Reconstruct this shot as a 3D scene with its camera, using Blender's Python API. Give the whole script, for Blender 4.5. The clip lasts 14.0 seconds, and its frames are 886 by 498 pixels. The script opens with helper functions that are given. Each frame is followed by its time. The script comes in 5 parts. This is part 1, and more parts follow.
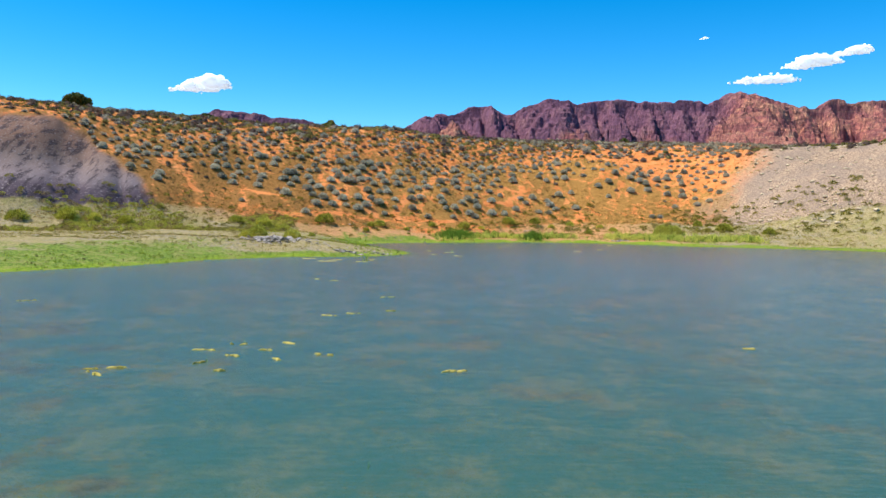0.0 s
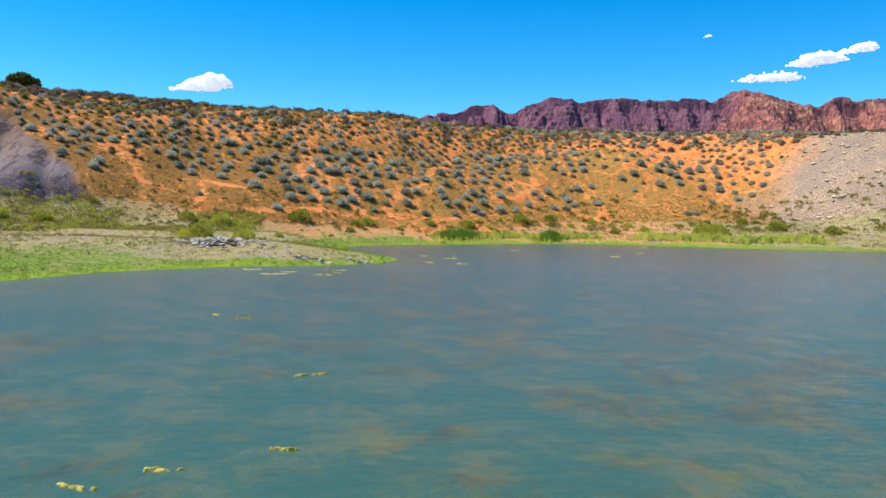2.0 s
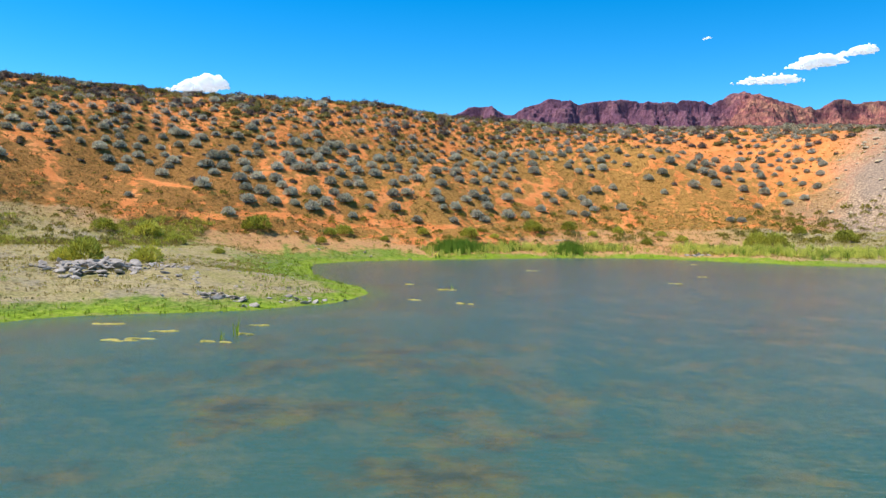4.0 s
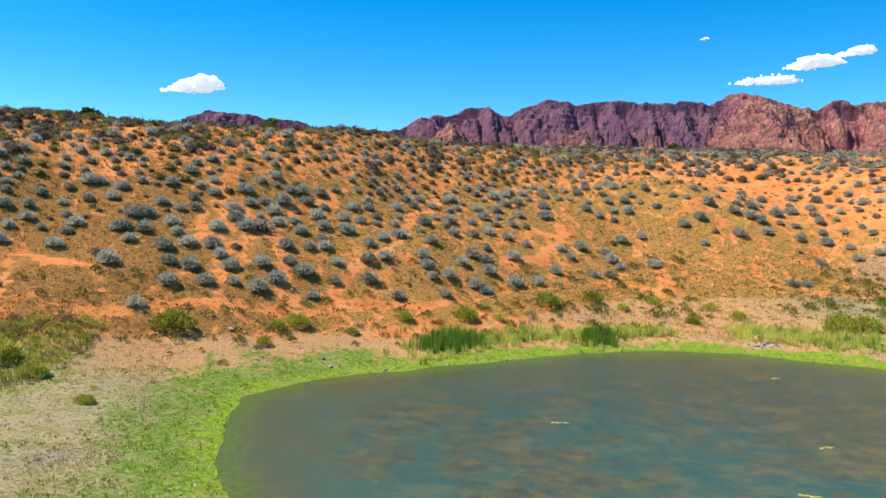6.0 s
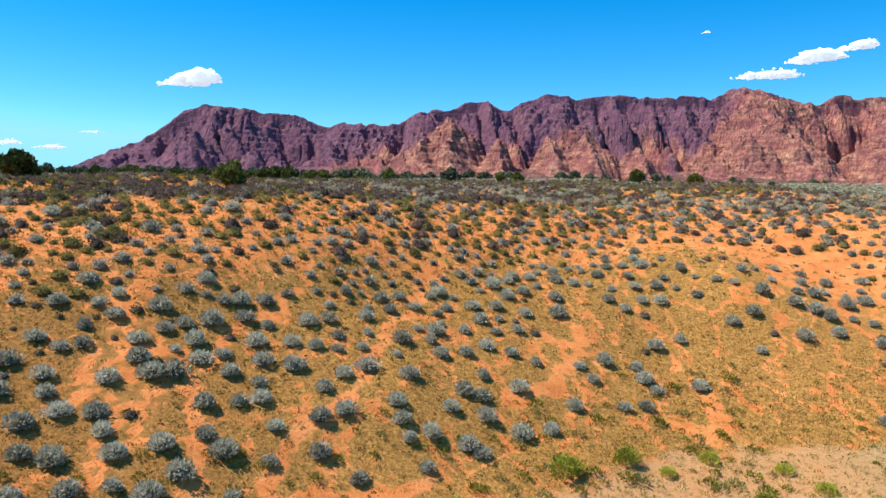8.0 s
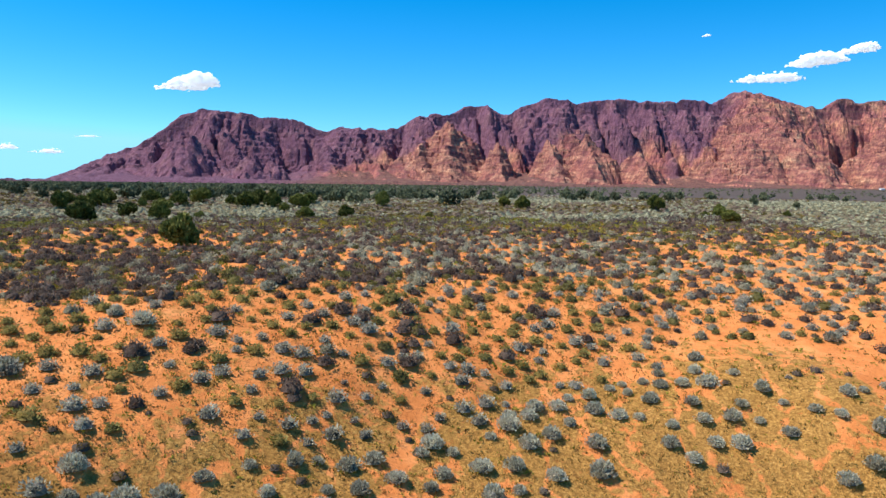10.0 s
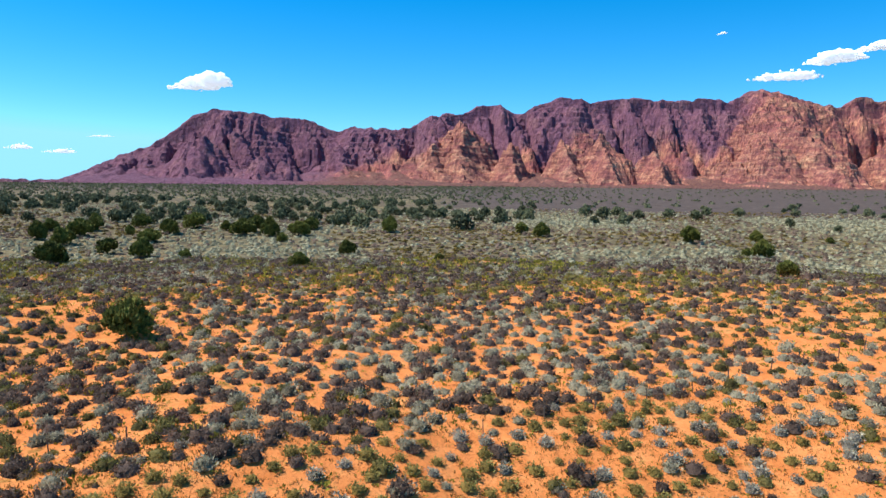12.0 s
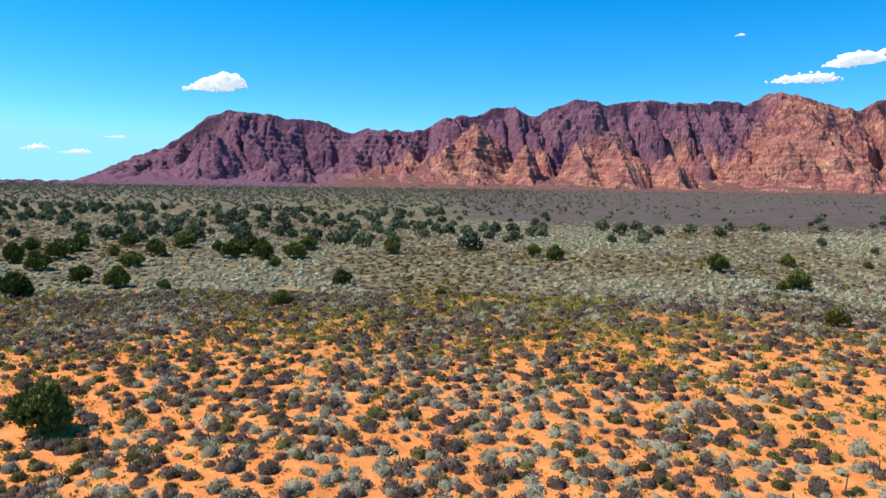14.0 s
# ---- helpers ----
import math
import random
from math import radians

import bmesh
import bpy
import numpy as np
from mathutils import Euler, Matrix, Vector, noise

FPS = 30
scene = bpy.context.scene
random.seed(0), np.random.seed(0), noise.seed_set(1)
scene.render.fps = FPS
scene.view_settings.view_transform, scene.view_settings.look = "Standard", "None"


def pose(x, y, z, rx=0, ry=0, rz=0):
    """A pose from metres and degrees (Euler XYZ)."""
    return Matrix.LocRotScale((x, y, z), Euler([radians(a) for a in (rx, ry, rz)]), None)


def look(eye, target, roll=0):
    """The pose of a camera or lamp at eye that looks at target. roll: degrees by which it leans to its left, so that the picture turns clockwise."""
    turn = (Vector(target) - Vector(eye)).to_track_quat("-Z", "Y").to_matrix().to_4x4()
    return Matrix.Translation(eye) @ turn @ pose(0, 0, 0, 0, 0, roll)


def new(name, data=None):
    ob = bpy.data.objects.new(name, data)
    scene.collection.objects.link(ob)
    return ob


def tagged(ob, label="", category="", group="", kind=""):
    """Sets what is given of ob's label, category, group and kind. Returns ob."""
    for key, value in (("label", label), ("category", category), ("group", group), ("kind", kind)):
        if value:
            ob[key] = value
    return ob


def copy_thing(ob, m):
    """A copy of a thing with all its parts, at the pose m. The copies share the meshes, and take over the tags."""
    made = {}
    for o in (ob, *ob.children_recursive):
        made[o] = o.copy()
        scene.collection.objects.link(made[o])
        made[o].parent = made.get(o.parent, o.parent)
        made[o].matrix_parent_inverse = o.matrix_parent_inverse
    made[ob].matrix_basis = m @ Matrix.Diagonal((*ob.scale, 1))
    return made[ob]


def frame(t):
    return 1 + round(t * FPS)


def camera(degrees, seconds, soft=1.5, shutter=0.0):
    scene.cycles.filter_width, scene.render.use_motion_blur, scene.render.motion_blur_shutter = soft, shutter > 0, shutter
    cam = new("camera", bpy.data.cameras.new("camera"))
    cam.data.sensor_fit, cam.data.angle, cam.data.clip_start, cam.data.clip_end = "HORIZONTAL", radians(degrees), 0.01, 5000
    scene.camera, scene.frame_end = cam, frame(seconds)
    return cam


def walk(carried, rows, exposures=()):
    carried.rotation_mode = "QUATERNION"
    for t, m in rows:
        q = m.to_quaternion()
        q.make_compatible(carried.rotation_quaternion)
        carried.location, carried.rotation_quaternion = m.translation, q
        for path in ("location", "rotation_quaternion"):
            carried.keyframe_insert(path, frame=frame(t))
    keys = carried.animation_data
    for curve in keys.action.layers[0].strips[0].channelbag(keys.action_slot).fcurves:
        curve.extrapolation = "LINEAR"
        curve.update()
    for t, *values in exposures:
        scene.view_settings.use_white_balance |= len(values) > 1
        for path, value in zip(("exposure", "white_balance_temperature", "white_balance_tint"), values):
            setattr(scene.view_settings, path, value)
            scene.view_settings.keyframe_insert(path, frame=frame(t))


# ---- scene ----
cam = camera(60.4, 14.0)
PATH = [
    (0, (0.131, 0.311, 4.802), (0.135, 2.309, 4.718), 0.9),
    (0.5, (0.112, 6.394, 4.689), (0.115, 8.392, 4.605), 0.8),
    (1, (0.182, 12.484, 4.576), (0.184, 14.482, 4.491), 0.8),
    (1.5, (0.274, 18.693, 4.28), (0.275, 20.691, 4.196), 0.7),
    (2, (0.499, 24.876, 4.32), (0.497, 26.874, 4.235), 0.8),
    (4.5, (0.833, 55.71, 5.765), (0.838, 57.708, 5.688), 0.9),
    (5, (0.944, 62.204, 7.535), (0.952, 64.202, 7.46), 0.8),
    (5.5, (1.209, 68.576, 10.134), (1.218, 70.575, 10.058), 0.8),
    (6, (1.544, 74.913, 13.445), (1.556, 76.911, 13.365), 0.9),
    (6.5, (2.009, 81.133, 16.718), (2.021, 83.131, 16.633), 0.9),
    (7, (2.404, 87.346, 19.559), (2.419, 89.344, 19.473), 0.9),
    (7.5, (2.587, 93.622, 22.412), (2.606, 95.619, 22.321), 1.0),
    (7.7, (2.844, 95.962, 23.907), (2.859, 97.959, 23.808), 1.0),
    (9.8, (3.378, 124.698, 34.546), (3.395, 126.696, 34.453), 0.8),
    (10, (3.332, 127.149, 35.531), (3.348, 129.147, 35.439), 0.9),
    (10.5, (3.101, 133.322, 38.24), (3.112, 135.32, 38.147), 0.9),
    (11, (3.017, 139.528, 41.16), (3.018, 141.525, 41.063), 0.9),
    (11.5, (3.134, 145.342, 43.876), (3.125, 147.34, 43.779), 0.9),
    (12, (3.521, 150.88, 46.326), (3.504, 152.878, 46.228), 0.9),
    (12.5, (4.187, 155.983, 48.245), (4.165, 157.98, 48.147), 1.0),
    (13, (4.762, 161.037, 49.75), (4.737, 163.035, 49.653), 1.0),
    (13.5, (5.48, 165.736, 51.316), (5.445, 167.734, 51.219), 1.1),
    (14, (5.928, 169.978, 52.915), (5.874, 171.975, 52.819), 1.2),
]
walk(cam, [(t, look(eye, target, roll)) for t, eye, target, roll in PATH])
scene.view_settings.exposure = 0.58

# ---- world and sun ----
SUN_AZ, SUN_EL = radians(-93.0), radians(57.0)   # azimuth from +y towards +x
SUN_TO = Vector((math.sin(SUN_AZ) * math.cos(SUN_EL), math.cos(SUN_AZ) * math.cos(SUN_EL), math.sin(SUN_EL)))
world = bpy.data.worlds.new("sky")
scene.world = world
world.use_nodes = True
wn, wl = world.node_tree.nodes, world.node_tree.links
sky = wn.new("ShaderNodeTexSky")
sky.sky_type, sky.sun_disc = "NISHITA", False
sky.sun_elevation, sky.sun_rotation = SUN_EL, SUN_AZ
sky.altitude, sky.air_density, sky.dust_density, sky.ozone_density = 900.0, 0.75, 0.0, 2.6
vivid = wn.new("ShaderNodeHueSaturation")
vivid.inputs["Saturation"].default_value = 1.45
vivid.inputs["Hue"].default_value = 0.493
wl.new(sky.outputs[0], vivid.inputs["Color"])
even = wn.new("ShaderNodeMix")   # keeps the horizon from paling out
even.data_type, even.blend_type = "RGBA", "DARKEN"
even.inputs[0].default_value = 1.0
even.inputs[7].default_value = (1.6, 3.9, 5.5, 1)
wl.new(vivid.outputs[0], even.inputs[6])
wl.new(even.outputs[2], wn["Background"].inputs["Color"])
wn["Background"].inputs["Strength"].default_value = 0.15

sun_data = bpy.data.lights.new("sun", "SUN")
sun_data.energy, sun_data.angle, sun_data.color = 4.7, radians(0.53), (1.0, 0.95, 0.88)
sun = new("sun", sun_data)
sun.matrix_world = look(SUN_TO * 500, (0, 0, 0))


# ---- mesh helpers ----
def grid_noise(x, y, seed, size):
    """Smooth value noise in -1..1 over the plan, one lattice cell per size metres."""
    table = np.random.default_rng(seed).uniform(-1, 1, (256, 256))
    u, v = np.asarray(x, float) / size, np.asarray(y, float) / size
    i, j = np.floor(u).astype(int), np.floor(v).astype(int)
    a, b = u - i, v - j
    a, b = a * a * a * (a * (6 * a - 15) + 10), b * b * b * (b * (6 * b - 15) + 10)
    at = lambda p, q: table[p % 256, q % 256]
    return (at(i, j) * (1 - a) + at(i + 1, j) * a) * (1 - b) + (at(i, j + 1) * (1 - a) + at(i + 1, j + 1) * a) * b


def fbm(x, y, seed, size, octaves=4, gain=0.5):
    return sum(gain ** k * grid_noise(x, y, seed + k, size / 2 ** k) for k in range(octaves))


def step(a, b, v):
    t = np.clip((np.asarray(v, float) - a) / (b - a), 0, 1)
    return t * t * (3 - 2 * t)


def solid(name, verts, faces, material, smooth=False, second=None, core=None):
    """One mesh from arrays of vertices and of equal-sided faces; the faces marked core take the second material."""
    verts, faces = np.asarray(verts, np.float32), np.asarray(faces, np.int32)
    me = bpy.data.meshes.new(name)
    me.vertices.add(len(verts))
    me.vertices.foreach_set("co", verts.ravel())
    me.loops.add(faces.size)
    me.loops.foreach_set("vertex_index", faces.ravel())
    me.polygons.add(len(faces))
    me.polygons.foreach_set("loop_start", np.arange(0, faces.size, faces.shape[1], dtype=np.int32))
    me.materials.append(material)
    if second:
        me.materials.append(second)
        me.polygons.foreach_set("material_index", np.asarray(core, np.int32))
    me.update(calc_edges=True)
    me.polygons.foreach_set("use_smooth", np.asarray(core, bool) if second else np.full(len(me.polygons), smooth))
    return me


def lattice(nx, ny):
    """Quads of a grid whose vertices run along x first."""
    i, j = np.meshgrid(np.arange(nx - 1), np.arange(ny - 1))
    a = (j * nx + i).ravel()
    return np.stack([a, a + 1, a + 1 + nx, a + nx], 1)


def part(name, me, parent, label=""):
    ob = new(name, me)
    ob.parent = parent
    if label:
        ob["label"] = label
    return ob


# ---- terrain ----
# Shoreline of the pond, anticlockwise from the east end of the far bank.
SHORE = np.array([(100, 118), (77, 131), (58, 141), (46, 143), (39, 148), (33, 152.6), (25, 153.8), (17, 152), (9, 147.6), (0, 142.6), (-9, 136.8),
                  (-12.6, 132), (-12.4, 126), (-10.8, 117), (-8.4, 110), (-5.2, 104.5), (-4.6, 99), (-5.6, 93.8), (-9.2, 90), (-17.5, 86.4), (-24, 79),
                  (-27.2, 69), (-34, 59.4), (-52, 46), (-74, 20), (-70, -60), (90, -60), (112, 60)], float)
# The foot of the bank (where it stands 5.5 m over the water), as y along x.
FOOT_X = [-300, -120, -80, -65, -56, -45, -37, -26, -11, -3, 14, 30, 45, 60, 75, 91, 100, 140, 320]
FOOT_Y = [20, 80, 106, 114, 121, 132, 137, 143.5, 153, 158.5, 170.6, 180, 178.5, 174, 163, 148, 138, 104, 30]
BANK_S = [-80, -30, -14, -6, 0, 25, 33, 40, 50, 60, 80, 120, 400, 5000]
BANK_Z = [1.6, 1.5, 2.0, 3.4, 5.5, 15.0, 19.0, 23.2, 27.2, 29.2, 31.0, 31.9, 33.0, 34.0]
RISE_Y = [0, 300, 380, 470, 1200, 3000, 3300, 9000]
RISE_Z = [0, 0.8, 3.2, 9.0, 36, 110, 122, 150]


def shore_distance(x, y):
    """Metres from the shoreline, more than 0 on land."""
    x, y = np.asarray(x, float), np.asarray(y, float)
    best, inside = np.full(x.shape, 1e9), np.zeros(x.shape, bool)
    for (ax, ay), (bx, by) in zip(SHORE, np.roll(SHORE, -1, 0)):
        dx, dy = bx - ax, by - ay
        k = np.clip(((x - ax) * dx + (y - ay) * dy) / (dx * dx + dy * dy), 0, 1)
        best = np.minimum(best, np.hypot(x - ax - k * dx, y - ay - k * dy))
        inside ^= ((ay > y) != (by > y)) & (x < ax + dx * (y - ay) / (dy if dy else 1e-9))
    return np.where(inside, -best, best)


def bank_s(x, y):
    """How far up the bank a place lies, in metres over the plan."""
    foot = sum(np.interp(x + k, FOOT_X, FOOT_Y) for k in (-7, -3.5, 0, 3.5, 7)) / 5
    return y - foot


def height(x, y):
    x, y = np.asarray(x, float), np.asarray(y, float)
    d = shore_distance(x, y) + 0.5 * fbm(x, y, 11, 5.0, 3)
    s = bank_s(x, y) + 2.0 * fbm(x, y, 21, 22.0, 3) * step(-12, 5, bank_s(x, y))
    z = (np.interp(s - 3, BANK_S, BANK_Z) + np.interp(s, BANK_S, BANK_Z) + np.interp(s + 3, BANK_S, BANK_Z)) / 3
    z = z * (1 - 0.10 * step(40, 95, x) * (1 - step(60, 140, s)) * step(0, 30, s))
    z = z * (1 - 0.085 * step(-8, -45, x) * step(18, 45, s) * (1 - step(85, 140, s)))
    z = z + np.interp(y, RISE_Y, RISE_Z) + 0.006 * np.clip(x, -1500, 1500) * step(500, 2500, y)
    # the fuller east half of the slope and its lower rim
    z = z + 4.6 * np.exp(-((x - 37) / 17) ** 2) * np.exp(-((s - 24) / 11) ** 2) - 1.3 * step(-20, 5, x) * step(36, 52, s) * (1 - step(70, 110, s)) * step(110, 60, x)
    # the west shoulder
    z = z + 1.6 * step(-38, -52, x) * step(-5, 8, s) * (1 - step(28, 46, s)) + 2.6 * step(-62, -72, x) * step(10, 22, s) * (1 - step(40, 60, s))
    z = z - 1.6 * step(-44, -52, x) * step(38, 50, s) * (1 - step(58, 74, s)) + 1.3 * step(-80, -92, x) * step(60, 80, s) * (1 - step(88, 105, s)) + 0.3 * step(-50, -57, x) * step(58, 68, s) * (1 - step(80, 95, s)) - 2.4 * step(-52, -78, x) * step(92, 118, s) * (1 - step(200, 320, s)) - 0.8 * np.exp(-((s + 1) / 5) ** 2) * step(-40, -30, x) * (1 - step(10, 20, x))
    # the stony spur and the hollow beside it
    z = z + 5.5 * step(64, 84, x) * step(-30, 5, s) * (1 - step(26, 50, s)) - 2.0 * np.exp(-((x - 60) / 7) ** 2) * np.exp(-((s - 7) / 8) ** 2)
    z = z - 1.2 * step(-52, -42, x) * (1 - step(4, 22, x)) * step(54, 68, s) * (1 - step(95, 150, s)) - (3.0 * step(78, 100, x) + 3.2 * step(102, 134, x)) * step(40, 75, s) * (1 - step(240, 420, s))
    # the plateau
    z = z + 1.4 * step(30, 80, x) * step(110, 150, s) * (1 - step(260, 340, s)) - 1.0 * step(20, -20, x) * step(150, 200, s) * (1 - step(420, 600, s))
    rough = 0.22 * fbm(x, y, 31, 7.0, 4) + 0.5 * fbm(x, y, 35, 40.0, 2) * step(-5, 30, s)
    gully = grey_west(x, y)
    rough = rough - gully * 0.35 * (1 - np.abs(grid_noise(x + y * 0.4, y * 0.2, 43, 2.4))) ** 2 - gully * 1.0 * (1 - np.abs(grid_noise(x * 1.0 + y * 0.4, y * 0.12, 41, 5.5))) ** 2
    land = 0.01 + 0.12 * np.clip(d, 0, 3) + (z - 0.4) * step(0.5, 16, d) + rough * step(1, 8, d)
    land = np.maximum(land, 0.01 + 0.05 * np.clip(d, 0, 3))
    bed = -np.interp(-d, [0, 7, 18, 60], [0, 0.5, 1.9, 2.4]) + 0.25 * fbm(x, y, 51, 6.0, 3) * step(1, 6, -d)
    return np.where(d > 0, land, np.minimum(bed, -0.01))


def grey_west(x, y):
    """The bare grey mound on the west bank."""
    edge = -46.0 - (y - 127.0) * 1.2 - x + 1.6 * fbm(x, y, 61, 7.0, 3)
    s = bank_s(x, y)
    return step(-0.6, 1.4, edge) * step(-4, 0, s) * (1 - step(28, 34, s + 3 * fbm(x, y, 65, 8, 2)))


def grey_east(x, y):
    """The stony grey spur on the east bank."""
    edge = x - 62 - (y - 172) * 0.8 + 5.0 * fbm(x, y, 71, 12.0, 3)
    s = bank_s(x, y)
    return step(-10, 8, edge) * step(-15, -8, s) * (1 - step(52, 68, s))


# Bare paths that animals have trodden up and along the bank.
TRAILS = [[(-9, 154), (-7.8, 160.4), (-6.9, 163.3), (-4.1, 166.3), (-2.6, 173.6), (-0.2, 185), (2.2, 192.9), (-0.3, 197.9), (0.8, 207.3)],
          [(-14, 152), (-14.8, 156), (-17.2, 162.1), (-17.1, 167.9), (-15.4, 172), (-12, 180)], [(-24.8, 155.9), (-24.1, 159.2), (-26.3, 163.4)],
          [(-30, 140), (-27.3, 141.7), (-23.8, 144.2), (-17.8, 147.7), (-10.9, 151.6), (-3.9, 156.3), (4, 161.5)],
          [(46.6, 224.8), (46.7, 215), (48.2, 200.3), (54.2, 200.6)], [(10.4, 172.2), (14.7, 176.6), (19.5, 185.4), (17.2, 195.8)]]


def trail_mask(x, y):
    """1 on the bare paths, 0 a metre or two off them."""
    best = np.full(np.shape(x), 99.0)
    px, py = x + 0.9 * fbm(x, y, 191, 4.0, 2), y + 0.9 * fbm(x, y, 193, 4.0, 2)
    for line in TRAILS:
        for (ax, ay), (bx, by) in zip(line, line[1:]):
            dx, dy = bx - ax, by - ay
            k = np.clip(((px - ax) * dx + (py - ay) * dy) / (dx * dx + dy * dy), 0, 1)
            best = np.minimum(best, np.hypot(px - ax - k * dx, py - ay - k * dy))
    return 1 - step(0.25, 1.0, best)


# ---- materials ----
def material(name, rough=0.9, spec=0.2):
    m = bpy.data.materials.new(name)
    m.use_nodes = True
    b = m.node_tree.nodes["Principled BSDF"]
    b.inputs["Roughness"].default_value = rough
    b.inputs["Specular IOR Level"].default_value = spec
    return m, m.node_tree.nodes, m.node_tree.links, b


def n_noise(nodes, links, scale, detail=4.0, rough=0.55, vec=None):
    n = nodes.new("ShaderNodeTexNoise")
    n.inputs["Scale"].default_value, n.inputs["Detail"].default_value, n.inputs["Roughness"].default_value = scale, detail, rough
    if vec is not None:
        links.new(vec, n.inputs["Vector"])
    return n.outputs["Fac"]


def n_place(nodes, links, stretch=(1, 1, 1)):
    """World place, stretched."""
    g = nodes.new("ShaderNodeNewGeometry")
    v = nodes.new("ShaderNodeVectorMath")
    v.operation = "MULTIPLY"
    v.inputs[1].default_value = stretch
    links.new(g.outputs["Position"], v.inputs[0])
    return v.outputs[0]


def n_ramp(nodes, links, fac, stops):
    r = nodes.new("ShaderNodeValToRGB")
    e = r.color_ramp.elements
    while len(e) < len(stops):
        e.new(0.5)
    for k, (at, c) in enumerate(stops):
        e[k].position, e[k].color = at, (*c, 1) if len(c) == 3 else c
    links.new(fac, r.inputs["Fac"])
    return r.outputs["Color"]


def n_range(nodes, links, value, lo, hi, a=0.0, b=1.0):
    r = nodes.new("ShaderNodeMapRange")
    r.interpolation_type = "SMOOTHSTEP"
    for key, v in zip(("From Min", "From Max", "To Min", "To Max"), (lo, hi, a, b)):
        r.inputs[key].default_value = v
    links.new(value, r.inputs["Value"])
    return r.outputs["Result"]


def n_math(nodes, links, op, a, b):
    n = nodes.new("ShaderNodeMath")
    n.operation = op
    for k, v in enumerate((a, b)):
        if isinstance(v, (int, float)):
            n.inputs[k].default_value = v
        else:
            links.new(v, n.inputs[k])
    return n.outputs[0]


def n_mix(nodes, links, fac, a, b, blend="MIX"):
    n = nodes.new("ShaderNodeMix")
    n.data_type, n.blend_type = "RGBA", blend
    for key, v in ((0, fac), (6, a), (7, b)):
        if isinstance(v, (int, float)):
            n.inputs[key].default_value = v
        elif isinstance(v, tuple):
            n.inputs[key].default_value = (*v, 1)
        else:
            links.new(v, n.inputs[key])
    return n.outputs[2]


def n_attr(nodes, name):
    n = nodes.new("ShaderNodeAttribute")
    n.attribute_name = name
    return n.outputs["Fac"]


def n_bump(nodes, links, bsdf, fac, strength, distance):
    n = nodes.new("ShaderNodeBump")
    n.inputs["Strength"].default_value, n.inputs["Distance"].default_value = strength, distance
    links.new(fac, n.inputs["Height"])
    links.new(n.outputs[0], bsdf.inputs["Normal"])


